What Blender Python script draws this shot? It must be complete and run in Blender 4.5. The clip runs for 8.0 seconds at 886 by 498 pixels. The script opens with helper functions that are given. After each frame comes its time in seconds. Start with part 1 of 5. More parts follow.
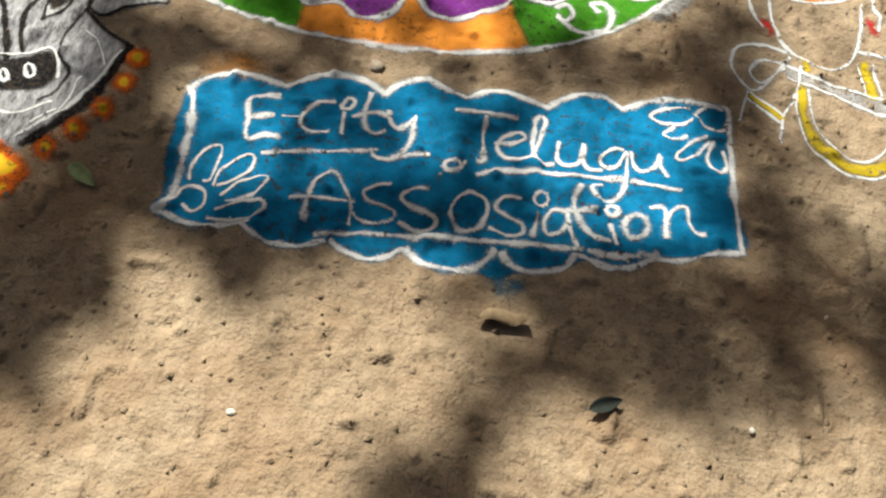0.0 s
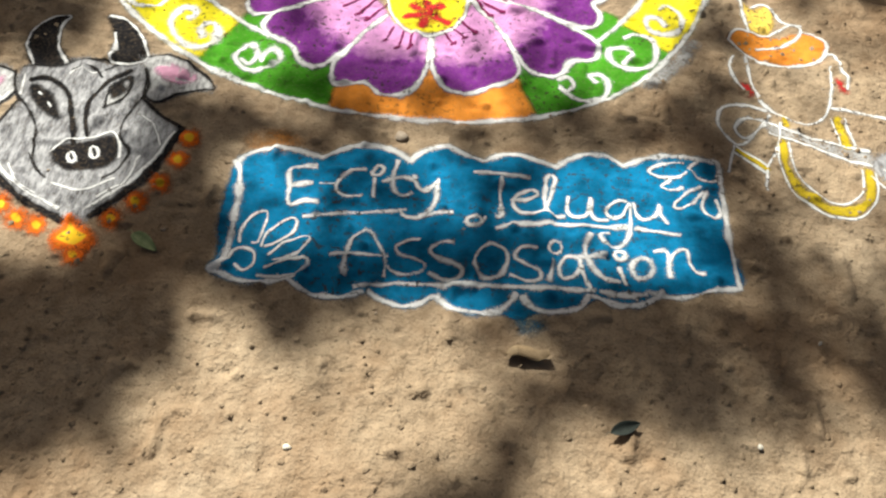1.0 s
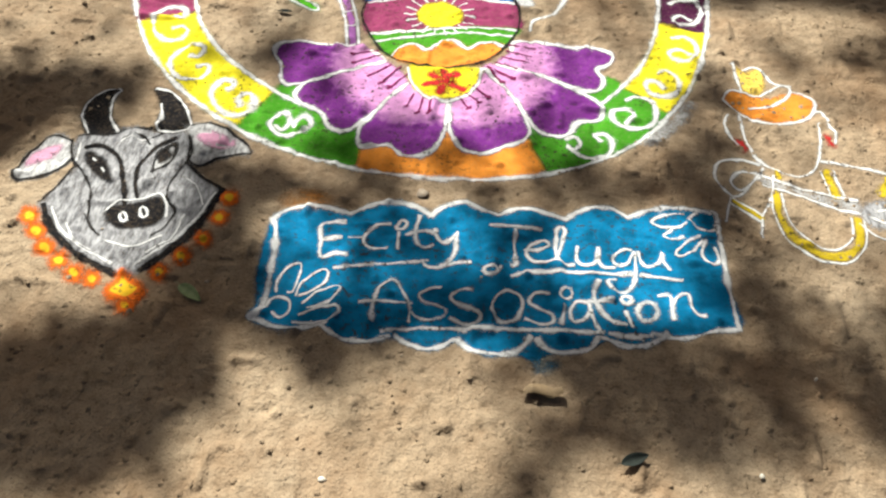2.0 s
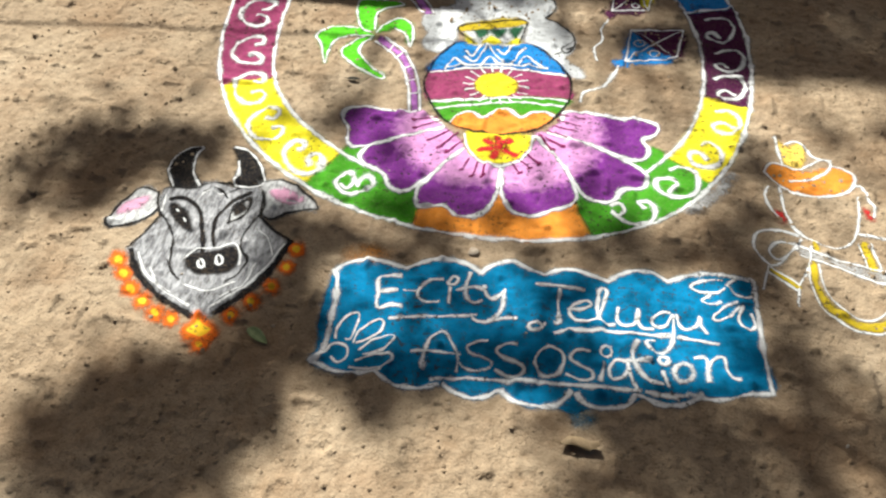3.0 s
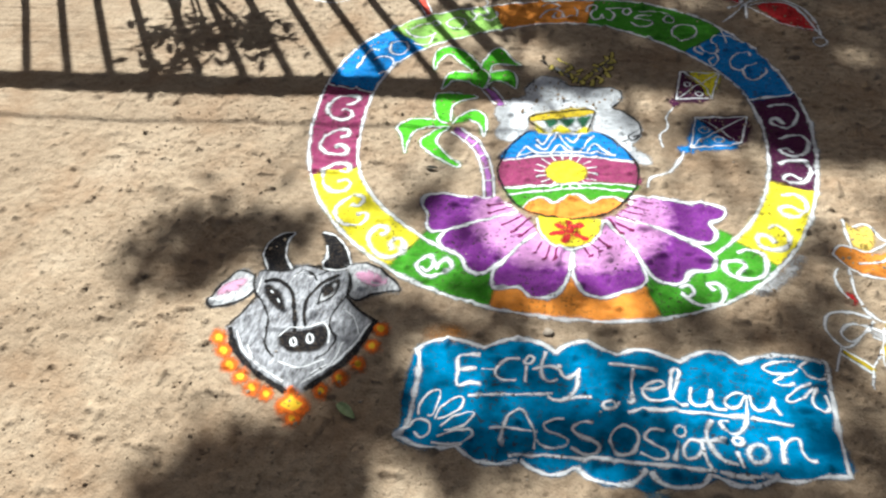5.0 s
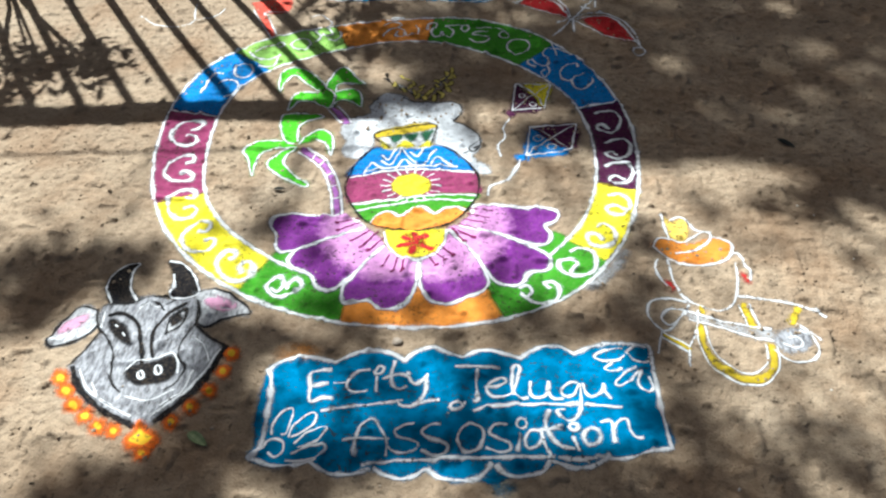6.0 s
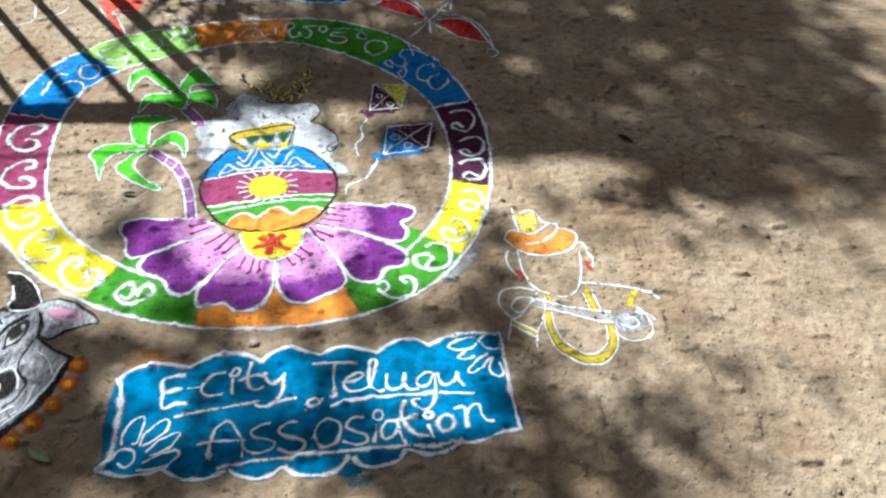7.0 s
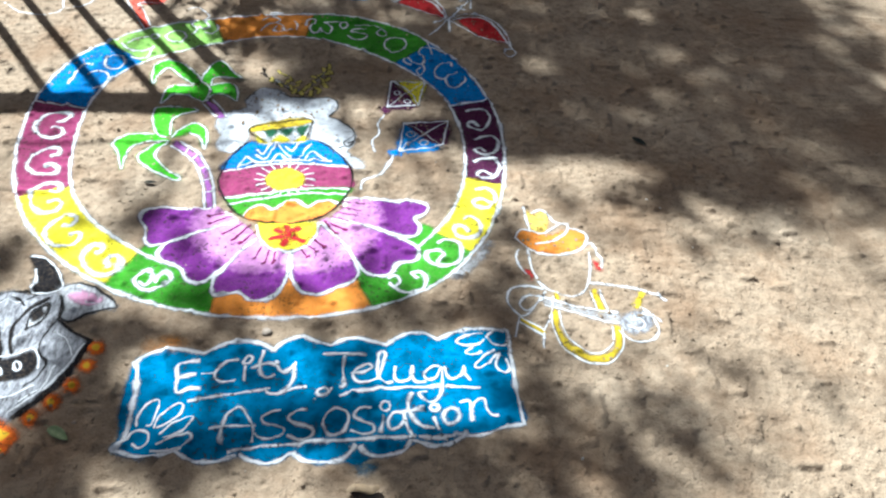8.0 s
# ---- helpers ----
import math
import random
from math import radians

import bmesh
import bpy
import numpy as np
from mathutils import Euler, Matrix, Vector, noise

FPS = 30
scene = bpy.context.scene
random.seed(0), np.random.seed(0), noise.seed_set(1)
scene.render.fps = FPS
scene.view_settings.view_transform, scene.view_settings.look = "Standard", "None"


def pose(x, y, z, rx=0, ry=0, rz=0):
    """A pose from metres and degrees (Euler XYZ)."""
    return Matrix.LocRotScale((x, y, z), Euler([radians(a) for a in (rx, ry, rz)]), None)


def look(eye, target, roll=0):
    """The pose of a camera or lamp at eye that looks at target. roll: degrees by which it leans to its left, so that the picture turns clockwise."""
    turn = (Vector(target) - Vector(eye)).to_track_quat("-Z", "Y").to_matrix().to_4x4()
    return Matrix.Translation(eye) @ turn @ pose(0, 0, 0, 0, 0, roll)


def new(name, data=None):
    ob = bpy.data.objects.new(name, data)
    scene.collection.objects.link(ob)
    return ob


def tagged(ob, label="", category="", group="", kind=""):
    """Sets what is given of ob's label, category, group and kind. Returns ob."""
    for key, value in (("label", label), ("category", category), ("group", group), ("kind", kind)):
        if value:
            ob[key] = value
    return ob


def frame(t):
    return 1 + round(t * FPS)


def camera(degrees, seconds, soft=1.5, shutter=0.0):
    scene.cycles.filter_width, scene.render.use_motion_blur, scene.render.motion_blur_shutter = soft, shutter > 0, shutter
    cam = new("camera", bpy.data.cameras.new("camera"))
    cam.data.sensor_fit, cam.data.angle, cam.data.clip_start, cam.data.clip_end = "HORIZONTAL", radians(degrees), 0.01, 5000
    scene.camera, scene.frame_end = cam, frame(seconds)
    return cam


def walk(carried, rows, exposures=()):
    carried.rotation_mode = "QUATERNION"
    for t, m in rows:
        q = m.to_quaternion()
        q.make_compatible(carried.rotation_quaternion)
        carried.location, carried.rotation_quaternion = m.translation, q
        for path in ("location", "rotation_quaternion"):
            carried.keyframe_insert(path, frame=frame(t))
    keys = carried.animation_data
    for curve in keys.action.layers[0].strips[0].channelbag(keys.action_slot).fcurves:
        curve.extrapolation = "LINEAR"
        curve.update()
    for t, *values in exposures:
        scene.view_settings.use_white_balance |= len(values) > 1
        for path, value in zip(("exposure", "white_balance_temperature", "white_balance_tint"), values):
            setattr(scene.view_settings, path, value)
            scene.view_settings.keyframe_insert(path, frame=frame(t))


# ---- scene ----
cam = camera(61.4, 8.0, soft=2.25)
PATH = [
    (0, (0.007, -0.081, 1.251), (-0.007, 0.814, -0.538), 6.9),
    (0.5, (-0.016, -0.141, 1.305), (-0.044, 0.849, -0.432), 5.2),
    (1, (-0.033, -0.206, 1.363), (-0.077, 0.858, -0.329), 3.4),
    (1.5, (-0.044, -0.263, 1.43), (-0.112, 0.865, -0.22), 1.8),
    (2.8, (-0.029, -0.346, 1.559), (-0.224, 0.904, 0.01), -1.2),
    (3, (-0.031, -0.366, 1.593), (-0.272, 0.9, 0.064), -1.9),
    (3.5, (-0.047, -0.399, 1.632), (-0.412, 0.902, 0.158), -4.5),
    (4, (-0.068, -0.425, 1.679), (-0.536, 0.899, 0.255), -6.5),
    (4.2, (-0.079, -0.43, 1.683), (-0.563, 0.902, 0.271), -6.7),
    (5.3, (-0.02, -0.44, 1.733), (-0.375, 0.952, 0.341), -5.9),
    (5.5, (0.013, -0.445, 1.746), (-0.278, 0.96, 0.353), -5.0),
    (6, (0.08, -0.463, 1.756), (-0.047, 0.975, 0.372), -2.4),
    (6.5, (0.129, -0.48, 1.77), (0.171, 0.967, 0.389), 0.8),
    (7, (0.178, -0.507, 1.78), (0.355, 0.93, 0.401), 3.8),
    (7.5, (0.198, -0.529, 1.795), (0.416, 0.899, 0.412), 5.2),
    (8, (0.188, -0.539, 1.812), (0.324, 0.894, 0.423), 4.4),
]
walk(cam, [(t, look(eye, target, roll)) for t, eye, target, roll in PATH],
     exposures=[(0.0, 0.8, 7150, 3), (1.5, 0.84, 7050, 3), (3.5, 0.93, 6680, 3), (5.5, 1.05, 6080, 2), (7.0, 1.0, 5850, 1), (8.0, 1.32, 5650, 1)])

# ---- world, sun, exposure ----
SUN_EL, SUN_AZ = radians(48), math.atan2(-0.58, 0.81)
TO_SUN = Vector((math.sin(SUN_AZ) * math.cos(SUN_EL), math.cos(SUN_AZ) * math.cos(SUN_EL), math.sin(SUN_EL)))
world = bpy.data.worlds.new("sky")
scene.world = world
world.use_nodes = True
sky = world.node_tree.nodes.new("ShaderNodeTexSky")
sky.sky_type, sky.sun_disc, sky.sun_elevation, sky.sun_rotation = "NISHITA", False, SUN_EL, SUN_AZ
sky.dust_density, sky.air_density, sky.ozone_density = 5.0, 0.5, 0.2
world.node_tree.links.new(sky.outputs[0], world.node_tree.nodes["Background"].inputs[0])
world.node_tree.nodes["Background"].inputs[1].default_value = 0.023
sun = new("sun", bpy.data.lights.new("sun", "SUN"))
sun.data.energy, sun.data.angle, sun.data.color = 5.0, radians(0.55), (1.0, 0.99, 0.975)
sun.matrix_world = look(TO_SUN * 30, (0, 0, 0))


# ---- materials ----
def nodes_of(name):
    m = bpy.data.materials.new(name)
    m.use_nodes = True
    t = m.node_tree
    return m, t, t.nodes["Principled BSDF"]


def add(t, kind, **sockets):
    n = t.nodes.new(kind)
    for k, v in sockets.items():
        n.inputs[k.replace("_", " ")].default_value = v
    return n


def noise_at(t, scale, detail=4.0, rough=0.55):
    if "Texture Coordinate" not in t.nodes:
        t.nodes.new("ShaderNodeTexCoord")
    n = add(t, "ShaderNodeTexNoise", Scale=scale, Detail=detail, Roughness=rough)
    g = t.nodes.new("ShaderNodeNewGeometry") if "Geometry" not in t.nodes else t.nodes["Geometry"]
    t.links.new(g.outputs["Position"], n.inputs["Vector"])
    return n


def ramp(t, source, stops):
    r = t.nodes.new("ShaderNodeValToRGB")
    while len(r.color_ramp.elements) < len(stops):
        r.color_ramp.elements.new(0.5)
    for e, (p, c) in zip(r.color_ramp.elements, stops):
        e.position, e.color = p, (*c, 1)
    t.links.new(source, r.inputs[0])
    return r


def mixed(t, fac, a, b, how="MIX"):
    m = t.nodes.new("ShaderNodeMix")
    m.data_type, m.blend_type = "RGBA", how
    for sock, v in ((m.inputs[0], fac), (m.inputs[6], a), (m.inputs[7], b)):
        if isinstance(v, (int, float)):
            sock.default_value = v
        elif isinstance(v, tuple):
            sock.default_value = (*v, 1)
        else:
            t.links.new(v, sock)
    return m.outputs[2]


def maths(t, op, a, b=0.0, clamp=False):
    m = t.nodes.new("ShaderNodeMath")
    m.operation, m.use_clamp = op, clamp
    for sock, v in ((m.inputs[0], a), (m.inputs[1], b)):
        if isinstance(v, (int, float)):
            sock.default_value = v
        else:
            t.links.new(v, sock)
    return m.outputs[0]


def bump(t, p, height, strength, distance):
    b = add(t, "ShaderNodeBump", Strength=strength, Distance=distance)
    t.links.new(height, b.inputs["Height"])
    t.links.new(b.outputs[0], p.inputs["Normal"])


def earth():
    m, t, p = nodes_of("bare_earth")
    broad = ramp(t, noise_at(t, 2.2, 5).outputs[0], [(0.3, (0.258, 0.187, 0.125)), (0.55, (0.35, 0.265, 0.182)), (0.75, (0.42, 0.332, 0.24))])
    mid = ramp(t, noise_at(t, 26, 6, 0.65).outputs[0], [(0.3, (0.62, 0.58, 0.54)), (0.55, (1, 1, 1)), (0.8, (1.18, 1.15, 1.1))])
    grit = ramp(t, noise_at(t, 240, 3, 0.6).outputs[0], [(0.28, (0.7, 0.68, 0.66)), (0.45, (1, 1, 1)), (0.7, (1.08, 1.07, 1.06))])
    c = mixed(t, 1.0, mixed(t, 0.8, broad.outputs[0], mid.outputs[0], "MULTIPLY"), grit.outputs[0], "MULTIPLY")
    bits = ramp(t, noise_at(t, 95, 3, 0.6).outputs[0], [(0.61, (0, 0, 0)), (0.70, (1, 1, 1))])
    c = mixed(t, maths(t, "MULTIPLY", bits.outputs[0], 0.6), c, (0.09, 0.062, 0.042))
    # dark specks: the shade inside small pits, put into the colour without relief
    pit_shade = ramp(t, noise_at(t, 48, 2, 0.5).outputs[0], [(0.68, (0, 0, 0)), (0.75, (1, 1, 1))])
    c = mixed(t, maths(t, "MULTIPLY", pit_shade.outputs[0], 0.6), c, (0.06, 0.042, 0.03))
    # random russet soil, which also puts the brown of shaded ground into the colour
    russet = ramp(t, noise_at(t, 3.1, 6, 0.6).outputs[0], [(0.47, (0, 0, 0)), (0.66, (1, 1, 1))])
    c = mixed(t, maths(t, "MULTIPLY", russet.outputs[0], 0.5), c, (0.235, 0.14, 0.078))
    t.links.new(c, p.inputs["Base Color"])
    p.inputs["Roughness"].default_value = 0.95
    p.inputs["Specular IOR Level"].default_value = 0.15
    h = maths(t, "ADD", maths(t, "MULTIPLY", noise_at(t, 40, 3, 0.5).outputs[0], 0.7), maths(t, "MULTIPLY", noise_at(t, 130, 3, 0.55).outputs[0], 0.4))
    bump(t, p, h, 1.0, 0.010)
    return m


def powder(name, colour, second=None, cover=1.0, blotch=0.25, streak=None, earthy=0.3):
    """Loose dyed powder: thins out towards its edge (the powder's thickness) and in specks, where the earth shows."""
    m, t, p = nodes_of(name)
    den = t.nodes.new("ShaderNodeAttribute")
    den.attribute_name = "thickness_of_powder"
    tone = t.nodes.new("ShaderNodeAttribute")
    tone.attribute_name = "tone"
    base = colour
    if second:
        edge = maths(t, "ADD", tone.outputs["Fac"], maths(t, "MULTIPLY", maths(t, "SUBTRACT", noise_at(t, 45, 3).outputs[0], 0.5), 0.22))
        base = mixed(t, ramp(t, edge, [(0.36, (0, 0, 0)), (0.56, (1, 1, 1))]).outputs[0], colour, second)
    light = ramp(t, noise_at(t, 14, 6, 0.65).outputs[0], [(0.3, (1 - blotch,) * 3), (0.6, (1, 1, 1)), (0.85, (1.1, 1.1, 1.1))])
    c = mixed(t, 1.0, base, light.outputs[0], "MULTIPLY")
    c = mixed(t, maths(t, "MULTIPLY", ramp(t, noise_at(t, 150, 4, 0.7).outputs[0], [(0.5, (0, 0, 0)), (0.75, (1, 1, 1))]).outputs[0], earthy), c, (0.30, 0.22, 0.15))
    # shaded bottoms of unfilled pits in the powder, painted as near-black specks
    pit_shade = ramp(t, noise_at(t, 74, 3, 0.62).outputs[0], [(0.575, (0, 0, 0)), (0.625, (1, 1, 1))]).outputs[0]
    some = ramp(t, noise_at(t, 5, 3).outputs[0], [(0.40, (0.05, 0.05, 0.05)), (0.60, (1, 1, 1))]).outputs[0]
    c = mixed(t, maths(t, "MULTIPLY", maths(t, "MULTIPLY", pit_shade, some), 0.85), c, (0.045, 0.034, 0.026))
    if streak:
        lay = add(t, "ShaderNodeMapping", Scale=(1.0, 0.32, 1.0), Rotation=(0, 0, 0.45))
        t.links.new(t.nodes["Geometry"].outputs["Position"], lay.inputs[0])
        rub = add(t, "ShaderNodeTexNoise", Scale=75.0, Detail=6.0, Roughness=0.75)
        t.links.new(lay.outputs[0], rub.inputs["Vector"])
        c = mixed(t, ramp(t, rub.outputs[0], [(0.38, (0, 0, 0)), (0.66, (1, 1, 1))]).outputs[0], c, streak)
    t.links.new(c, p.inputs["Base Color"])
    p.inputs["Roughness"].default_value = 1.0
    p.inputs["Specular IOR Level"].default_value = 0.05
    bump(t, p, noise_at(t, 130, 5, 0.65).outputs[0], 0.5, 0.004)
    grain = noise_at(t, 260, 4, 0.75).outputs[0]
    patch = noise_at(t, 22, 4, 0.6).outputs[0]
    a = maths(t, "ADD", maths(t, "MULTIPLY", den.outputs["Fac"], 0.9 * cover), maths(t, "MULTIPLY", maths(t, "SUBTRACT", grain, 0.5), 1.5))
    a = maths(t, "ADD", a, maths(t, "MULTIPLY", maths(t, "SUBTRACT", patch, 0.5), 1.0))
    alpha = ramp(t, a, [(0.10, (0, 0, 0)), (0.72, (1, 1, 1))])
    t.links.new(alpha.outputs[0], p.inputs["Alpha"])
    return m


def plain(name, c0, c1, scale, rough=0.7, relief=0.3, metal=0.0):
    m, t, p = nodes_of(name)
    n = noise_at(t, scale, 5, 0.6)
    t.links.new(ramp(t, n.outputs[0], [(0.3, c0), (0.7, c1)]).outputs[0], p.inputs["Base Color"])
    p.inputs["Roughness"].default_value, p.inputs["Metallic"].default_value = rough, metal
    bump(t, p, noise_at(t, scale * 4, 4).outputs[0], relief, 0.004)
    return m


EARTH = earth()
WHITE = powder("white_chalk", (0.80, 0.80, 0.81), cover=0.98, blotch=0.3, earthy=0.2)
CHALKFILL = powder("white_powder", (0.66, 0.67, 0.69), cover=1.05, blotch=0.4)
GREYCHALK = powder("grey_powder", (0.15, 0.15, 0.165), cover=0.98, blotch=0.6, streak=(0.47, 0.47, 0.49))
PALEGREY = powder("pale_grey_powder", (0.30, 0.30, 0.31), cover=0.95, blotch=0.5, streak=(0.72, 0.72, 0.73))
DUST = powder("grey_dust", (0.45, 0.45, 0.46), cover=0.55)
TEALDUST = powder("teal_dust", (0.02, 0.16, 0.27), cover=0.52)
ORANGEDUST = powder("orange_dust", (0.55, 0.24, 0.07), cover=0.42)
SOOT = powder("soot", (0.012, 0.012, 0.014), cover=1.35)
CHARCOAL = powder("charcoal", (0.018, 0.018, 0.02), cover=0.84)
TEAL = powder("teal_powder", (0.003, 0.178, 0.37), cover=1.6, blotch=0.6, earthy=0.05)
BLUE = powder("blue_powder", (0.012, 0.20, 0.54))
GREEN = powder("green_powder", (0.06, 0.28, 0.02))
LIMEPALE = powder("pale_green_powder", (0.30, 0.55, 0.12))
LIME = powder("lime_powder", (0.10, 0.52, 0.025))
DARKGREEN = powder("dark_green_powder", (0.02, 0.10, 0.05))
MAROON = powder("maroon_powder", (0.27, 0.045, 0.12))
PLUM = powder("plum_powder", (0.07, 0.012, 0.05))
PURPLE = powder("purple_powder", (0.42, 0.15, 0.47))
PETAL = powder("lotus_powder", (0.66, 0.30, 0.60), (0.17, 0.028, 0.22))
PINK = powder("pink_powder", (0.75, 0.38, 0.55))
MAGENTA = powder("magenta_powder", (0.20, 0.015, 0.09), cover=1.2)
ORANGE = powder("orange_powder", (0.80, 0.28, 0.045))
YELLOW = powder("yellow_powder", (0.82, 0.70, 0.035))
YELLOWPALE = powder("pale_yellow_powder", (0.85, 0.60, 0.12))
MUSTARD = powder("mustard_powder", (0.60, 0.44, 0.03), cover=1.15)
OCHRE = powder("ochre_powder", (0.62, 0.50, 0.12), cover=1.25)
MARIGOLD = powder("marigold_powder", (0.85, 0.50, 0.03), (0.80, 0.16, 0.02), cover=1.1)
RED = powder("red_powder", (0.52, 0.025, 0.03))
SCARLET = powder("scarlet_powder", (0.75, 0.10, 0.07))
IRON = plain("painted_iron", (0.03, 0.03, 0.035), (0.06, 0.055, 0.05), 40, 0.5)
BARK = plain("bark", (0.10, 0.075, 0.05), (0.22, 0.17, 0.12), 12, 0.9, 0.8)
LEAF = plain("green_leaf", (0.04, 0.10, 0.02), (0.10, 0.19, 0.05), 30, 0.5)
LEAF_DARK = plain("dark_leaf", (0.008, 0.013, 0.01), (0.022, 0.03, 0.026), 60, 0.8)
LEAF_DRY = plain("dry_leaf", (0.20, 0.135, 0.075), (0.36, 0.255, 0.145), 45, 0.7)
LEAF_FRESH = plain("fallen_green_leaf", (0.16, 0.24, 0.08), (0.30, 0.36, 0.18), 60, 0.5)
STONE = plain("pebble", (0.22, 0.17, 0.13), (0.40, 0.33, 0.26), 90, 0.9)
CHIP = plain("pale_chip", (0.6, 0.55, 0.46), (0.75, 0.70, 0.62), 120, 0.9)


# ---- ground ----
def lattice(ix, iy, seed):
    n = (ix * 374761393 + iy * 668265263 + seed * 69069) & 0x7FFFFFFF
    n = ((n ^ (n >> 13)) * 1274126177) & 0x7FFFFFFF
    return ((n ^ (n >> 16)) & 0xFFFF) / 65535.0 - 0.5


def value_noise(x, y, cell, seed):
    u, v = x / cell, y / cell
    iu, iv = np.floor(u).astype(np.int64), np.floor(v).astype(np.int64)
    fu, fv = u - iu, v - iv
    su, sv = fu * fu * (3 - 2 * fu), fv * fv * (3 - 2 * fv)
    a = lattice(iu, iv, seed) * (1 - su) + lattice(iu + 1, iv, seed) * su
    b = lattice(iu, iv + 1, seed) * (1 - su) + lattice(iu + 1, iv + 1, seed) * su
    return a * (1 - sv) + b * sv


def relief(x, y):
    """Height of the trodden earth in metres."""
    x, y = np.asarray(x, float), np.asarray(y, float)
    h = 0.012 * value_noise(x, y, 0.55, 1) + 0.007 * value_noise(x + 0.3 * y, y, 0.17, 2)
    h = h + 0.0040 * value_noise(x, y, 0.055, 3) + 0.0055 * value_noise(x + 0.4 * y, y, 0.027, 4)
    clod = value_noise(x, y, 0.04, 7)
    h = h + 0.065 * np.clip(clod - 0.29, 0, 1) - 0.028 * np.clip(value_noise(x, 1.5 * y, 0.035, 8) - 0.30, 0, 1) + 0.0024 * value_noise(x, y, 0.014, 5)
    return h * np.exp(-np.clip(np.hypot(x - 0.2, y - 1.5) - 4, 0, None) ** 2 / 60)


def link_mesh(name, verts, faces, material, parent=None, smooth=True, label=""):
    me = bpy.data.meshes.new(name)
    me.from_pydata([tuple(v) for v in verts], [], [tuple(f) for f in faces])
    me.materials.append(material)
    if smooth:
        me.shade_smooth()
    ob = new(name, me)
    ob.parent = parent
    if label:
        tagged(ob, label=label)
    return ob


def part(name, bm, material, parent, label=""):
    me = bpy.data.meshes.new(name)
    bm.to_mesh(me)
    bm.free()
    me.materials.append(material)
    ob = new(name, me)
    ob.parent = parent
    if label:
        tagged(ob, label=label)
    return ob


CELL = 0.006


def spread(lo, hi, step, far):
    inner = np.arange(lo, hi + step / 2, step)
    tail = step * np.cumsum(1.16 ** np.arange(1, 95))
    tail = tail[tail < far]
    return np.concatenate([lo - tail[::-1], inner, hi + tail])


def ground_sheet():
    xs, ys = spread(-384 * CELL, 316 * CELL, CELL, 600), spread(-16 * CELL, 584 * CELL, CELL, 600)
    X, Y = np.meshgrid(xs, ys)
    Z = relief(X, Y)
    nx, ny = len(xs), len(ys)
    me = bpy.data.meshes.new("ground")
    idx = np.arange(nx * ny).reshape(ny, nx)
    quads = np.stack([idx[:-1, :-1], idx[:-1, 1:], idx[1:, 1:], idx[1:, :-1]], -1).reshape(-1, 4)
    me.vertices.add(nx * ny)
    me.vertices.foreach_set("co", np.stack([X, Y, Z], -1).ravel())
    me.loops.add(quads.size)
    me.loops.foreach_set("vertex_index", quads.ravel())
    me.polygons.add(len(quads))
    me.polygons.foreach_set("loop_start", np.arange(0, quads.size, 4))
    me.update(calc_edges=True)
    me.shade_smooth()
    me.materials.append(EARTH)
    return tagged(new("ground", me), "dry trodden brown earth with clods and grit", "ground", kind="structure")


ground = ground_sheet()


# ---- powder drawings: strokes and fills, in centimetres from each drawing's own origin ----
def drawing(name, ox, oy, label, category):
    ob = new(name)
    ob.location = (ox, oy, 0)
    ob.empty_display_size = 0.1
    return tagged(ob, label, category, group="powder drawings on the ground")


def sheet(text):
    return [np.array([[float(v) / 100 for v in p.split(",")] for p in s.split()]) for s in text.split("|")]


def flow(p, step=0.006, closed=False):
    """A smooth hand-drawn line through the points, at even steps."""
    if closed and np.hypot(*(p[0] - p[-1])) < 1e-4:
        p = p[:-1]
    n = len(p)
    if n == 2:
        k = max(2, int(np.hypot(*(p[1] - p[0])) / step))
        return p[0] + (p[1] - p[0]) * np.linspace(0, 1, k + 1)[:, None]
    out = []
    for i in range(n if closed else n - 1):
        if closed:
            a, b, c, d = (p[(i + k - 1) % n] for k in range(4))
        else:
            a, b, c, d = p[max(i - 1, 0)], p[i], p[i + 1], p[min(i + 2, n - 1)]
        k = max(1, int(np.hypot(*(c - b)) / step))
        s = np.arange(k)[:, None] / k
        out.append(0.5 * (2 * b + (c - a) * s + (2 * a - 5 * b + 4 * c - d) * s**2 + (3 * b - a - 3 * c + d) * s**3))
    if not closed:
        out.append(p[-1:])
    return np.concatenate(out)


def set_field(ob, name, values):
    ob.data.attributes.new(name, "FLOAT", "POINT").data.foreach_set("value", np.asarray(values, np.float32))


LIFT = 0.0006
layer = [0]


newest = {}


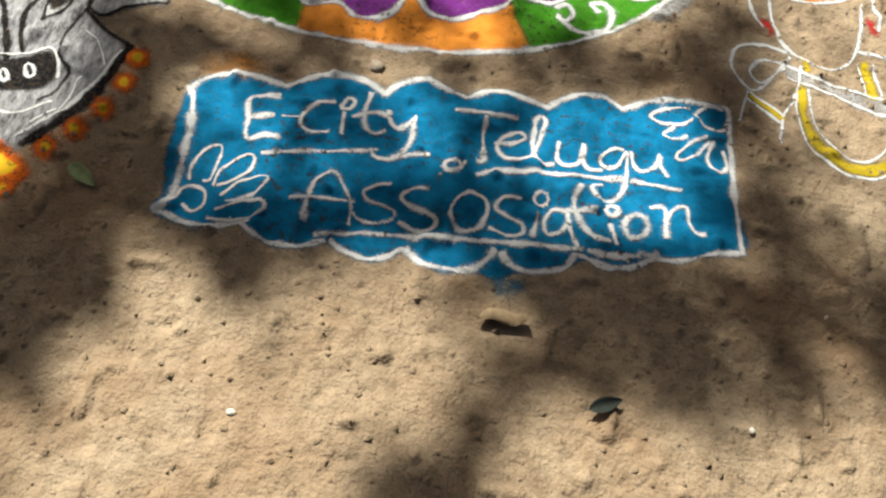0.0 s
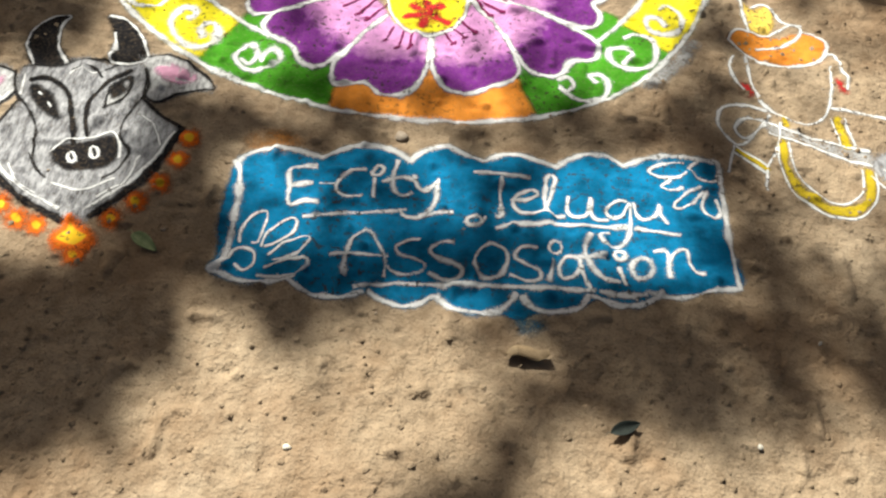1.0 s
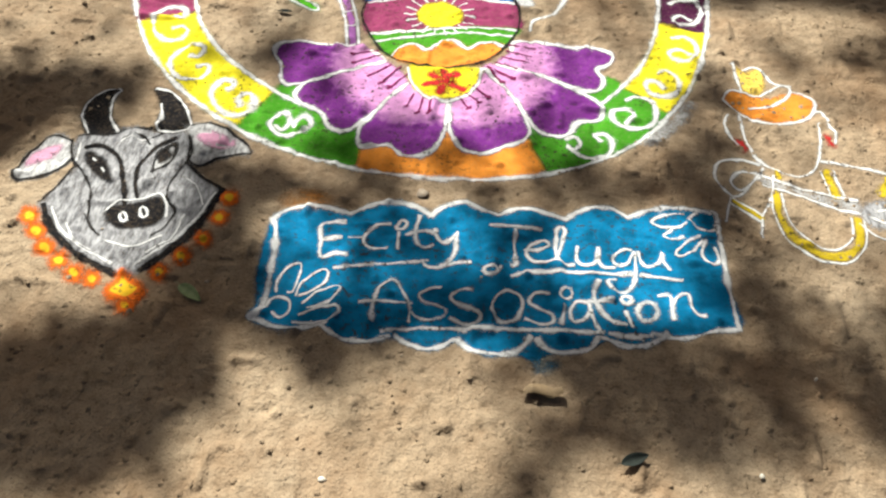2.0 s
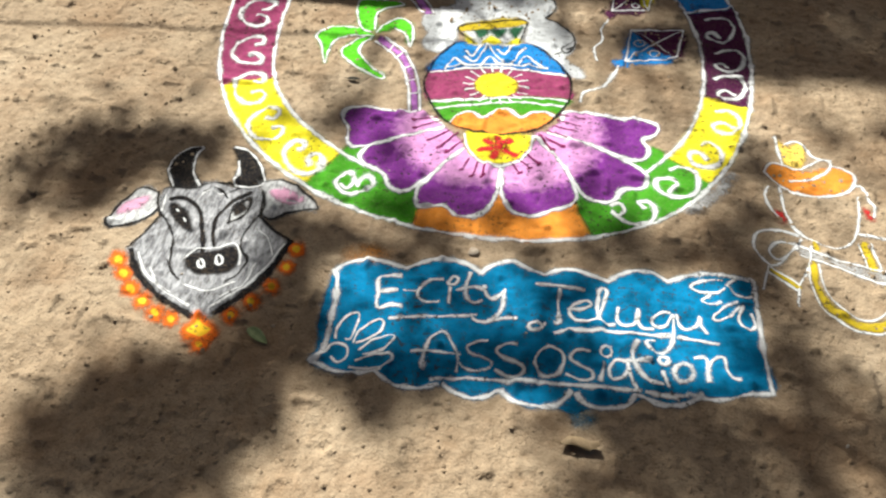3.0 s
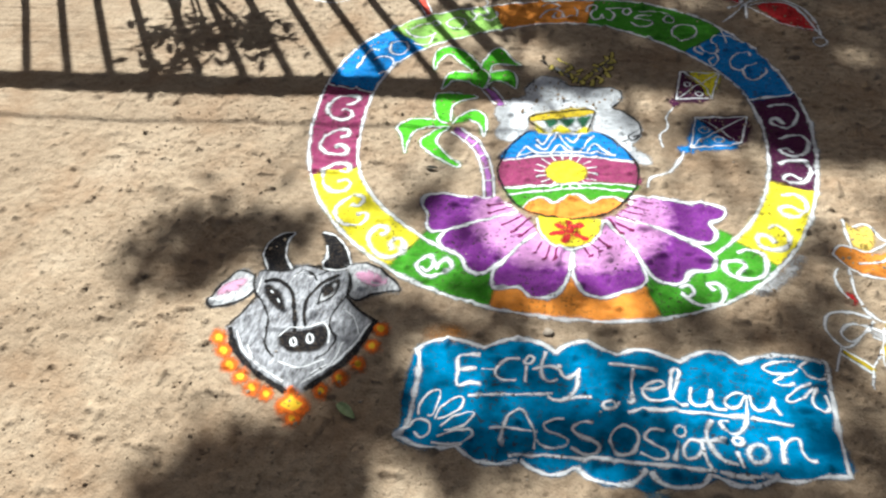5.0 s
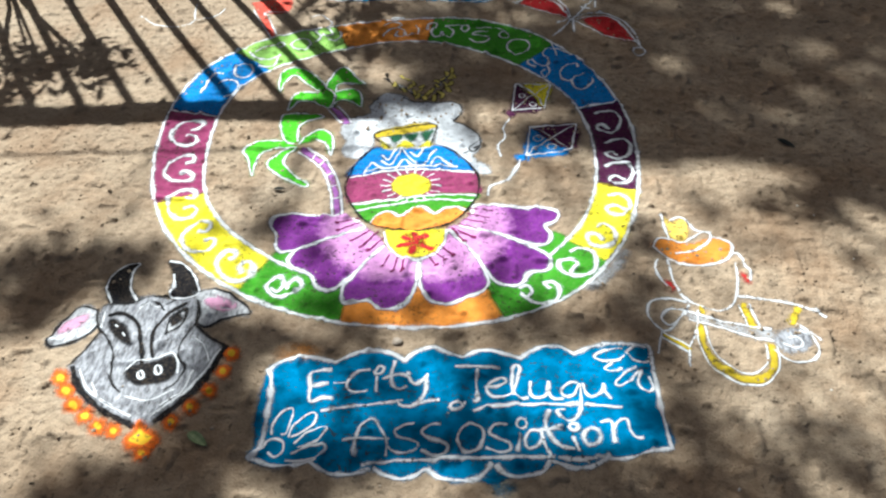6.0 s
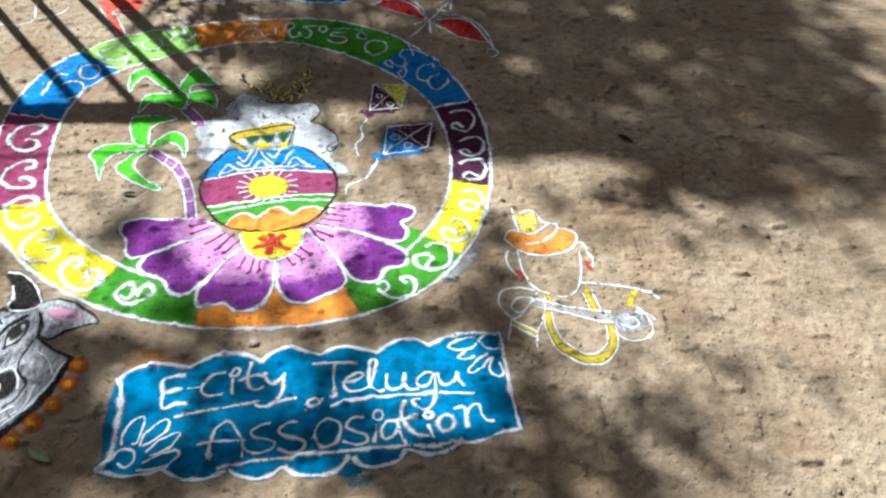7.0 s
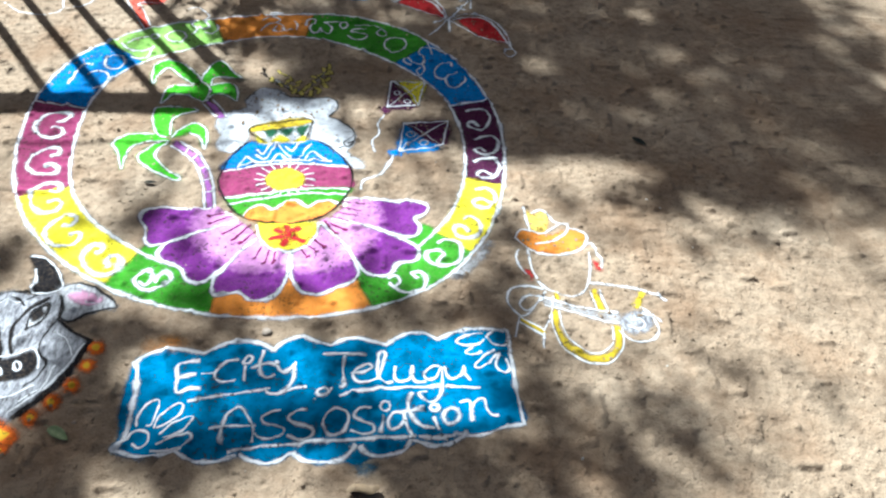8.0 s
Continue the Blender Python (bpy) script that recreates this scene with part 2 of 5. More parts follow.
def chalk(thing, name, material, text, width, lift=0, label="", on=""):
    """Lines of powder trickled by hand: a low ridge of uneven width."""
    ox, oy = thing.location.x, thing.location.y
    verts, faces, dens = [], [], []
    across = np.array([-2.3, -1.5, -0.95, -0.5, 0.0, 0.5, 0.95, 1.5, 2.3])
    rise = np.array([0.0, 0.2, 0.55, 0.88, 1.0, 0.88, 0.55, 0.2, 0.0])
    for s in sheet(text):
        c = flow(s)
        d = np.gradient(c, axis=0)
        d /= np.maximum(np.hypot(d[:, 0], d[:, 1]), 1e-6)[:, None]
        side = np.stack([-d[:, 1], d[:, 0]], -1)
        c = np.concatenate([c[:1] - d[:1] * width * 0.003, c, c[-1:] + d[-1:] * width * 0.003])
        side = np.concatenate([side[:1], side, side[-1:]])
        wx, wy = c[:, 0] + ox, c[:, 1] + oy
        w = 0.26 * width / 100 * (1 + 0.6 * value_noise(wx, wy, 0.05, 11) + 0.5 * value_noise(wx, wy, 0.017, 12))
        c = c + side * (0.0035 * value_noise(wx, wy, 0.03, 13))[:, None]
        thin = np.clip(0.95 + 0.6 * value_noise(wx, wy, 0.06, 14) + 0.5 * value_noise(wx, wy, 0.02, 15), 0.55, 1.15)
        n0 = len(verts)
        for i in range(len(c)):
            end = 0.0 if i in (0, len(c) - 1) else 1.0
            for a, r in zip(across, rise):
                q = c[i] + side[i] * a * w[i]
                verts.append((q[0], q[1], LIFT * (1 + lift) + 0.0006 * r * end))
                dens.append(r * thin[i] * (0.3 + 0.7 * end))
        m = len(across)
        for i in range(len(c) - 1):
            for j in range(m - 1):
                k = n0 + i * m + j
                faces.append((k, k + 1, k + m + 1, k + m))
    v = np.array(verts)
    v[:, 2] += relief(v[:, 0] + ox, v[:, 1] + oy)
    ob = newest[thing.name, name] = link_mesh(name, v, faces, material, newest[thing.name, on] if on else thing, label=label)
    set_field(ob, "thickness_of_powder", dens)
    return ob


def inside(px, py, poly):
    x0, y0 = poly[:, 0], poly[:, 1]
    x1, y1 = np.roll(x0, -1), np.roll(y0, -1)
    hit = np.zeros(px.shape, bool)
    for a, b, c, d in zip(x0, y0, x1, y1):
        if b != d:
            hit ^= ((b > py) != (d > py)) & (px < (c - a) * (py - b) / (d - b) + a)
    return hit


def edge_distance(px, py, poly):
    best = np.full(px.shape, 9.0)
    q = np.roll(poly, -1, axis=0)
    for a, b in zip(poly, q):
        d = b - a
        t = np.clip(((px - a[0]) * d[0] + (py - a[1]) * d[1]) / max(d @ d, 1e-9), 0, 1)
        best = np.minimum(best, np.hypot(px - a[0] - t * d[0], py - a[1] - t * d[1]))
    return best


def fill(thing, name, material, text, lift=0, smooth=False, label="", tone=None, loop=None, on=""):
    """Powder strewn over a closed shape, draped on the earth, thin along its edge."""
    ox, oy = thing.location.x, thing.location.y
    poly = loop if loop is not None else flow(sheet(text)[0], 0.012, closed=True) if smooth else flow(np.vstack([sheet(text)[0], sheet(text)[0][:1]]), 0.012)[:-1]
    reach = 0.015 if material is MARIGOLD else 0.010
    cell = CELL if np.ptp(poly, axis=0).min() > 0.06 else CELL / 2
    lo = np.floor((poly.min(0) + (ox, oy) - reach) / cell) - 1
    hi = np.ceil((poly.max(0) + (ox, oy) + reach) / cell) + 1
    X, Y = np.meshgrid(np.arange(lo[0], hi[0] + 1) * cell - ox, np.arange(lo[1], hi[1] + 1) * cell - oy)
    dist = edge_distance(X, Y, poly) * np.where(inside(X, Y, poly), 1, -1)
    keep = dist > -reach
    solid = keep[:-1, :-1] | keep[1:, :-1] | keep[:-1, 1:] | keep[1:, 1:]
    used = np.zeros(X.shape, bool)
    for a, b in ((0, 0), (1, 0), (0, 1), (1, 1)):
        used[a:X.shape[0] - 1 + a, b:X.shape[1] - 1 + b] |= solid
    idx = np.cumsum(used).reshape(X.shape) - 1
    I = np.argwhere(solid)
    faces = np.stack([idx[I[:, 0], I[:, 1]], idx[I[:, 0], I[:, 1] + 1], idx[I[:, 0] + 1, I[:, 1] + 1], idx[I[:, 0] + 1, I[:, 1]]], -1)
    vx, vy = X[used], Y[used]
    layer[0] = (layer[0] + 1) % 6
    vz = relief(vx + ox, vy + oy) + LIFT * (0.6 + lift + 0.11 * layer[0])
    ob = newest[thing.name, name] = link_mesh(name, np.stack([vx, vy, vz], -1), faces.tolist(), material, newest[thing.name, on] if on else thing, label=label)
    dd = dist[used]
    set_field(ob, "thickness_of_powder", np.clip(0.5 + dd / 0.03, 0, 1) if material is MARIGOLD else np.clip(0.5 + dd / 0.022, 0, 1))
    if tone is not None:
        set_field(ob, "tone", tone(vx, vy, dd))
    elif material is MARIGOLD:
        set_field(ob, "tone", 0.95 - np.clip(dd / 0.02, 0, 0.95))
    elif material is PETAL:
        turn = np.arctan2(vy - 0.03, vx - 0.014)
        r = np.hypot(vx - 0.014, vy - 0.03) / (0.245 + 0.075 * np.abs(np.cos(turn)))
        set_field(ob, "tone", np.clip((r - 0.55) * 1.02, 0, 1))
    return ob


# the ring: a hand-drawn, slightly lopsided circle
RING = (-0.30, 1.98)
OUTER = (1.0053, -0.0132, 0.0505, -0.0227, -0.0386, -0.0176, 0.0071, -0.0210, -0.0109, 0.0108, 0.0012, 0.0002, 0.0076)
INNER = (0.8017, 0.0043, -0.009, -0.0178, -0.0398, -0.0074, 0.0039, -0.0053, 0.0024, 0.006, 0.0029, -0.007, 0.0012)


def ring_radius(a, swing):
    r = np.full(np.shape(a), swing[0])
    for k in range(1, (len(swing) + 1) // 2):
        r = r + swing[2 * k - 1] * np.cos(k * a) + swing[2 * k] * np.sin(k * a)
    return r


def ring_arc(a0, a1, swing, n=60):
    a = np.radians(np.linspace(a0, a1, n))
    r = ring_radius(a, swing)
    return np.stack([r * np.cos(a), r * np.sin(a)], -1)


def as_text(p):
    return " ".join("%.2f,%.2f" % (100 * x, 100 * y) for x, y in p)


ring = drawing("ring_drawing", *RING, "broad ring of coloured powder bands with white edges and lettering", "ground drawing")
for a0, a1, mat, lab in ((265, 295, ORANGE, "orange band"), (295, 319, GREEN, "green band"), (319, 342, YELLOW, "yellow band"), (342, 378, PLUM, "dark plum band"), (378, 410, BLUE, "blue band"),
                         (410, 446, GREEN, "green band"), (446, 473, ORANGE, "orange band"), (473, 500, LIMEPALE, "pale green band"), (500, 528, BLUE, "blue band"),
                         (528, 565.5, MAROON, "maroon band"), (565.5, 601.5, YELLOW, "yellow band"), (601.5, 625, GREEN, "green band")):
    low = a0 in (265, 295, 601.5)
    inner = ring_arc(a1, a0, INNER, 16) * (0.93 if low else 1.0)
    fill(ring, "band", mat, "", 0, loop=np.concatenate([ring_arc(a0, a1, OUTER, 16), inner]), label=lab)
chalk(ring, "outer_line", WHITE, as_text(ring_arc(0, 360, OUTER, 120)), 2.2, 1)
chalk(ring, "inner_line", WHITE, as_text(ring_arc(-48, 249, INNER, 100)), 2.2, 1)
for a in (18.4, 168.5):
    chalk(ring, "divider", WHITE, as_text(np.array([ring_arc(a, a + 1, s, 2)[0] for s in (INNER, OUTER)])), 1.8, 1)

# the ring's letters and curls
chalk(ring, "curl", WHITE, "-86.2,5.9 -84.1,7.3 -82.8,11.1 -87.1,13.0 -92.4,9.8 -94.1,3.5 -90.6,-3.2 -85.3,-4.5 -82.0,-2.0 -83.7,1.9 -86.5,0.6", 2.7, 1)
chalk(ring, "curl", WHITE, "-81.9,-15.5 -79.4,-14.2 -81.1,-10.5 -85.4,-11.9 -88.5,-17.0 -88.3,-23.2 -83.9,-27.2 -78.2,-26.9 -77.1,-23.2 -80.1,-20.9 -81.9,-22.8", 2.7, 1)
chalk(ring, "curl", WHITE, "-75.5,-37.0 -72.7,-37.2 -73.2,-32.8 -77.7,-32.1 -81.4,-36.7 -80.3,-43.3 -75.7,-48.4 -70.4,-48.1 -69.0,-44.1 -71.7,-41.7 -74.2,-42.9", 2.7, 1)
chalk(ring, "curl", WHITE, "-64.9,-55.4 -62.4,-55.2 -61.8,-51.5 -65.4,-50.2 -69.4,-54.5 -69.9,-59.7 -66.2,-64.7 -60.7,-65.7 -57.6,-62.3 -58.6,-58.8 -61.5,-59.6", 2.7, 1)
chalk(ring, "curl", WHITE, "-50.1,-68.8 -48.5,-67.3 -49.7,-65.1 -52.7,-65.4 -54.4,-70.0 -51.9,-75.3 -46.9,-78.8 -42.4,-77.7 -41.2,-73.1 -43.4,-69.7 -46.0,-71.3 -44.7,-74.7", 2.7, 1)
chalk(ring, "curl", WHITE, "-33.0,-76.4 -33.6,-77.8 -34.8,-81.0 -32.7,-84.1 -29.1,-85.1 -24.9,-82.9 -23.3,-79.5 -25.5,-77.1 -28.3,-79.9 -27.6,-81.7|-33.0,-76.4 -31.1,-76.2 -29.4,-79.2 -30.7,-82.9 -32.9,-81.6", 2.7, 1)
chalk(ring, "curl", WHITE, "80.2,20.9 83.4,21.8 88.3,21.8 90.2,16.6 87.5,9.1 83.3,7.5 80.0,10.4 82.1,12.5 84.7,10.0", 2.3, 1)
chalk(ring, "curl", WHITE, "82.6,0.3 85.1,2.3 89.9,3.0 92.2,-1.7 89.8,-8.2 85.0,-10.5 81.9,-7.4 84.4,-5.5 85.7,-8.2", 2.3, 1)
chalk(ring, "curl", WHITE, "81.1,-15.6 84.7,-13.1 89.2,-13.8 90.9,-18.6 88.5,-23.9 84.6,-25.6 81.5,-23.8 83.9,-21.4 87.0,-23.2", 2.3, 1)
chalk(ring, "curl", WHITE, "80.6,-32.3 84.0,-31.4 86.9,-34.1 87.3,-39.7 83.8,-43.2 79.7,-42.1 78.9,-39.5 82.2,-38.3 85.1,-40.6", 2.3, 1)
chalk(ring, "curl", WHITE, "74.9,-49.8 77.5,-47.7 80.4,-51.5 79.9,-56.8 76.1,-59.4 72.1,-58.7 71.1,-54.2 74.2,-53.4 76.0,-55.8", 2.3, 1)
chalk(ring, "curl", WHITE, "65.0,-62.0 68.0,-60.6 71.9,-62.1 73.0,-67.2 71.1,-71.8 66.2,-73.0 61.6,-71.0 60.8,-66.9 64.8,-65.6 66.9,-68.4 64.4,-71.1", 2.3, 1)
chalk(ring, "curl", WHITE, "47.8,-78.5 50.0,-77.8 51.5,-79.9 49.9,-82.4 48.1,-81.1 50.8,-84.2 54.4,-85.5 59.1,-83.4 60.2,-78.9 58.5,-76.2 55.7,-76.7 57.1,-78.8", 2.3, 1)
chalk(ring, "letter", WHITE, "-85.9,51.3 -89.4,51.1 -90.4,47.1 -90.6,41.2 -91.1,34.1|-85.0,42.4 -82.4,45.5 -78.0,44.2 -75.5,39.5 -76.4,33.3 -79.8,31.3", 1.7, 1)
chalk(ring, "letter", WHITE, "-71.7,52.8 -74.3,57.8 -78.6,59.7 -81.1,56.5 -80.5,51.5 -77.8,48.1 -73.8,48.2 -72.0,52.8", 1.7, 1)
chalk(ring, "letter", WHITE, "-78.3,71.3 -74.2,66.1 -69.6,64.1 -64.5,65.9 -62.9,68.6|-70.9,58.4 -66.5,57.0 -63.1,60.7 -62.9,64.9|-75.5,71.4 -71.7,76.4 -67.3,78.2", 1.7, 1)
chalk(ring, "letter", WHITE, "-62.6,78.3 -65.1,81.0 -66.6,78.8 -64.9,76.1 -62.7,77.8", 1.7, 1)
chalk(ring, "letter", WHITE, "-50.4,80.3 -53.1,84.1 -57.3,84.0 -59.9,80.1 -59.2,76.8 -56.2,74.7 -51.8,74.8 -50.3,79.8", 1.7, 1)
chalk(ring, "letter", WHITE, "-48.4,81.5 -46.6,87.1 -50.2,91.1 -48.2,95.8 -44.2,94.1 -41.5,90.1 -43.0,87.2 -46.1,88.9|-42.5,84.4 -39.0,83.4 -36.8,87.4 -38.1,91.3|-54.5,106.4 -50.5,108.3 -46.9,104.7 -43.3,100.6 -44.7,97.0", 1.7, 1)
chalk(ring, "letter", WHITE, "-16.4,96.8 -13.8,100.5 -10.8,100.7 -7.8,97.4 -10.0,94.3 -13.4,92.9 -15.4,89.3 -16.4,86.4|-13.4,92.9 -9.4,94.3 -6.4,92.2 -5.2,88.3 -7.1,85.9 -10.0,87.4 -9.1,91.4|-6.2,89.9 -4.2,86.6 -0.9,86.3 0.8,89.2 0.6,93.8 -0.9,97.2|-13.6,105.4 -7.9,105.8", 1.7, 1)
chalk(ring, "letter", WHITE, "5.3,93.5 5.2,98.2 7.0,100.1 9.0,99.1 9.1,95.5 7.5,93.7 7.3,89.6 9.3,85.8 11.2,86.4 12.2,91.1 13.9,86.6 16.7,85.7 18.1,90.3 15.5,95.4 14.0,96.5 21.0,97.5 24.3,97.7 25.4,94.3 23.5,91.8 21.7,94.0 22.1,97.0", 1.7, 1)
chalk(ring, "letter", WHITE, "29.0,95.1 33.7,95.4 38.5,94.5 42.3,91.3 44.8,87.4 43.8,85.1 41.0,85.5 40.4,88.9 42.6,89.6|34.7,91.4 29.7,91.1 27.6,88.1 31.3,86.6 34.9,85.7 35.0,82.3 32.4,79.9 28.8,80.8 25.9,84.0", 1.7, 1)
chalk(ring, "letter", WHITE, "54.5,76.3 53.5,81.7 50.4,83.2 46.6,82.4 44.1,78.4 44.5,73.0 47.2,69.4 51.0,70.2 53.7,73.0 54.5,76.8", 1.7, 1)
chalk(ring, "letter", WHITE, "64.6,82.2 66.7,68.7|72.1,70.3 67.7,74.1 62.3,74.0 60.3,70.2 62.8,64.5 61.8,59.3 57.8,59.3 55.4,64.4|61.8,59.3 62.8,53.3 60.6,49.4 59.0,53.3 60.9,55.8|55.4,64.4 53.2,60.8 56.5,57.3", 1.5, 1)
chalk(ring, "letter", WHITE, "75.6,57.4 75.0,61.0 71.0,59.4 67.5,53.3 68.2,47.5 72.0,46.0 73.5,49.4|72.1,47.5 73.0,41.3 76.9,40.3 81.1,44.6 81.2,48.5|73.5,49.4 77.8,51.9", 1.5, 1)

# the banner with its lettering

banner = drawing("lettered_banner", -0.1, 0.7, "teal chalk-powder banner with white scalloped edge drawn on bare earth", "ground drawing")
fill(banner, "field", TEAL, "-45.9,14.1 -42.7,16.8 -37.9,18.5 -33.7,18.9 -27.2,17.3 -22.8,20.0 -17.1,22.0 -12.0,21.6 -6.6,18.7 -3.5,21.6 1.4,23.5 5.7,22.0 10.3,20.1 14.1,22.4 19.1,23.1 24.1,21.6 27.4,20.3 30.7,23.6 35.8,25.4 39.9,24.9 43.0,22.5 47.3,25.0 53.2,26.8 59.0,26.6 64.1,26.0 64.5,19.0 65.0,9.3 65.8,1.1 67.1,-6.6 60.7,-8.6 56.9,-9.8 50.3,-10.8 46.5,-13.5 42.0,-14.9 36.4,-13.4 32.6,-15.9 29.0,-17.5 23.9,-17.9 20.4,-20.2 16.0,-18.9 12.4,-19.8 8.1,-19.6 2.8,-17.0 0.0,-18.5 -2.1,-19.7 -5.1,-19.7 -11.3,-16.8 -15.5,-18.7 -18.4,-19.2 -22.9,-18.9 -28.8,-15.5 -34.5,-17.4 -39.1,-17.2 -45.2,-15.4 -44.1,-12.6 -45.5,-4.7 -46.1,3.7 -46.2,9.6", 0, smooth=False)
chalk(banner, "border", WHITE, "-45.9,14.1 -42.7,16.8 -37.9,18.5 -33.7,18.9 -27.2,17.3|-27.2,17.3 -22.8,20.0 -17.1,22.0 -12.0,21.6 -6.6,18.7|-6.6,18.7 -3.5,21.6 1.4,23.5 5.7,22.0 10.3,20.1|10.3,20.1 14.1,22.4 19.1,23.1 24.1,21.6 27.4,20.3|27.4,20.3 30.7,23.6 35.8,25.4 39.9,24.9 43.0,22.5|43.0,22.5 47.3,25.0 53.2,26.8 59.0,26.6 64.1,26.0", 2.2, 1)
chalk(banner, "border", WHITE, "-46.3,13.7 -44.5,9.7 -43.7,3.9 -42.9,-4.5 -42.6,-10.8 -43.7,-14.3 -45.2,-15.4", 2.6, 1)
chalk(banner, "border", WHITE, "-45.2,-15.4 -42.4,-16.2 -39.1,-17.2 -34.5,-17.4 -31.0,-16.3 -27.4,-15.1|-28.8,-15.5 -26.2,-17.5 -22.9,-18.9 -18.4,-19.2 -15.5,-18.7 -12.7,-17.2", 2.0, 1)
chalk(banner, "border", WHITE, "-11.3,-16.8 -8.9,-18.6 -5.1,-19.7 -2.1,-19.7 0.0,-18.5 1.3,-17.3 2.8,-17.0|2.8,-17.0 5.1,-18.7 8.1,-19.6 12.4,-19.8 16.0,-18.9 18.1,-16.2 19.3,-14.5|20.7,-14.9 22.5,-16.9 25.4,-17.9 29.0,-17.5 32.6,-15.9 34.6,-13.3 36.4,-13.4|36.4,-13.4 38.5,-14.2 42.0,-14.9 46.5,-13.5 50.3,-10.8", 1.9, 1)
chalk(banner, "border", WHITE, "56.2,26.7 62.2,26.7 65.2,25.8 65.4,18.6 65.6,8.5 66.1,-1.0 66.7,-7.9", 1.9, 1)
chalk(banner, "border", WHITE, "46.7,-10.9 51.2,-11.5 55.9,-10.7 60.7,-9.0 66.7,-7.9", 1.6, 1)
chalk(banner, "letter", WHITE, "-27.9,14.4 -33.5,13.1 -32.9,8.3 -32.1,3.3 -29.1,4.4 -25.9,4.7|-33.1,8.3 -28.2,9.7", 1.56, 2)
chalk(banner, "hyphen", WHITE, "-26.2,9.6 -22.9,9.8", 1.23, 2)
chalk(banner, "letter", WHITE, "-16.5,14.5 -19.4,14.0 -21.6,11.8 -22.5,8.8 -20.8,6.5 -18.3,6.1 -16.3,7.2", 1.56, 2)
chalk(banner, "letter", WHITE, "-14.0,12.2 -13.6,7.3|-14.9,13.6 -13.8,15.7 -12.4,15.3 -13.2,13.5 -14.8,13.2", 1.48, 2)
chalk(banner, "letter", WHITE, "-9.4,18.0 -9.9,13.4 -9.3,9.5 -7.2,8.0 -5.2,9.1|-12.0,11.7 -7.8,13.5 -4.9,12.9", 1.56, 2)
chalk(banner, "letter", WHITE, "-5.0,14.1 -4.3,11.3 -2.5,10.2 -0.8,11.5 0.3,13.5|0.4,13.9 0.5,9.0 -0.5,5.1 -2.7,2.5 -5.8,2.4 -7.1,3.8", 1.56, 2)
chalk(banner, "underline", WHITE, "-28.2,0.3 -21.7,1.7 -12.3,3.2 -6.0,4.4", 1.72, 2)
chalk(banner, "underline", WHITE, "-2.7,2.7 0.4,4.0 4.3,4.6", 1.48, 2)
chalk(banner, "letter", WHITE, "8.5,16.8 14.2,17.2 21.1,16.8|14.8,16.2 14.7,10.7 15.2,4.9 14.3,4.5", 1.56, 2)
chalk(banner, "letter", WHITE, "17.3,9.6 20.8,10.4 23.2,12.1 21.6,13.2 19.2,11.9 17.7,8.9 19.0,6.6 21.7,6.2 24.8,7.7", 1.39, 2)
chalk(banner, "letter", WHITE, "24.8,7.7 26.5,13.2 27.0,17.2 25.9,18.2 24.9,15.1 25.1,9.2 26.4,6.4 29.1,6.6", 1.48, 2)
chalk(banner, "letter", WHITE, "30.1,11.8 30.0,7.9 31.9,6.5 34.3,7.8 35.2,11.7|35.2,12.1 35.4,7.8 36.9,6.4 38.9,6.9", 1.56, 2)
chalk(banner, "letter", WHITE, "43.1,12.1 40.8,11.9 38.6,9.5 39.7,7.7 42.1,8.2 43.9,11.5 44.1,8.3 43.7,3.6 41.6,0.4 38.5,0.2 37.1,1.8 39.2,3.4", 1.48, 2)
chalk(banner, "letter", WHITE, "45.0,11.8 45.7,8.7 47.5,7.7 50.0,9.5 50.7,12.1 50.8,9.6 52.1,7.2", 1.48, 2)
chalk(banner, "full_stop", WHITE, "11.0,2.2 9.8,1.5 8.3,1.6 7.5,2.4 7.8,3.5 9.1,4.1 10.6,3.8 11.2,2.9 10.7,1.9 11.5,4.2", 1.31, 2)
chalk(banner, "underline", WHITE, "14.4,1.5 19.3,3.3 28.7,4.1 43.5,5.2", 1.64, 2)
chalk(banner, "underline", WHITE, "45.1,4.8 50.3,4.5 54.9,4.2", 1.64, 2)
chalk(banner, "letter", WHITE, "-17.0,-13.7 -17.3,-9.4 -16.7,-5.0 -14.7,-2.5 -13.2,-2.1 -11.0,-4.7 -8.9,-9.0 -8.5,-13.2|-20.6,-9.2 -17.0,-8.5 -8.6,-8.1", 1.56, 2)
chalk(banner, "letter", WHITE, "-2.1,-3.3 -4.4,-3.8 -6.9,-5.7 -5.6,-7.4 -2.4,-8.3 -0.4,-9.4 -1.1,-11.4 -3.6,-12.1 -7.1,-11.9 -8.3,-10.6", 1.39, 2)
chalk(banner, "letter", WHITE, "5.3,-3.3 2.5,-3.6 0.4,-5.8 2.1,-7.5 5.2,-8.2 7.8,-9.8 6.9,-12.0 4.0,-12.7 0.8,-11.3", 1.39, 2)
chalk(banner, "letter", WHITE, "13.3,-2.9 11.1,-4.8 10.1,-7.9 11.3,-10.8 13.3,-11.5 15.8,-10.2 17.2,-6.7 16.4,-3.8 13.6,-2.8", 1.39, 2)
chalk(banner, "letter", WHITE, "23.2,-2.7 20.2,-3.0 18.7,-5.4 21.0,-7.0 24.0,-8.1 24.3,-10.1 21.7,-11.1 18.0,-10.1", 1.39, 2)
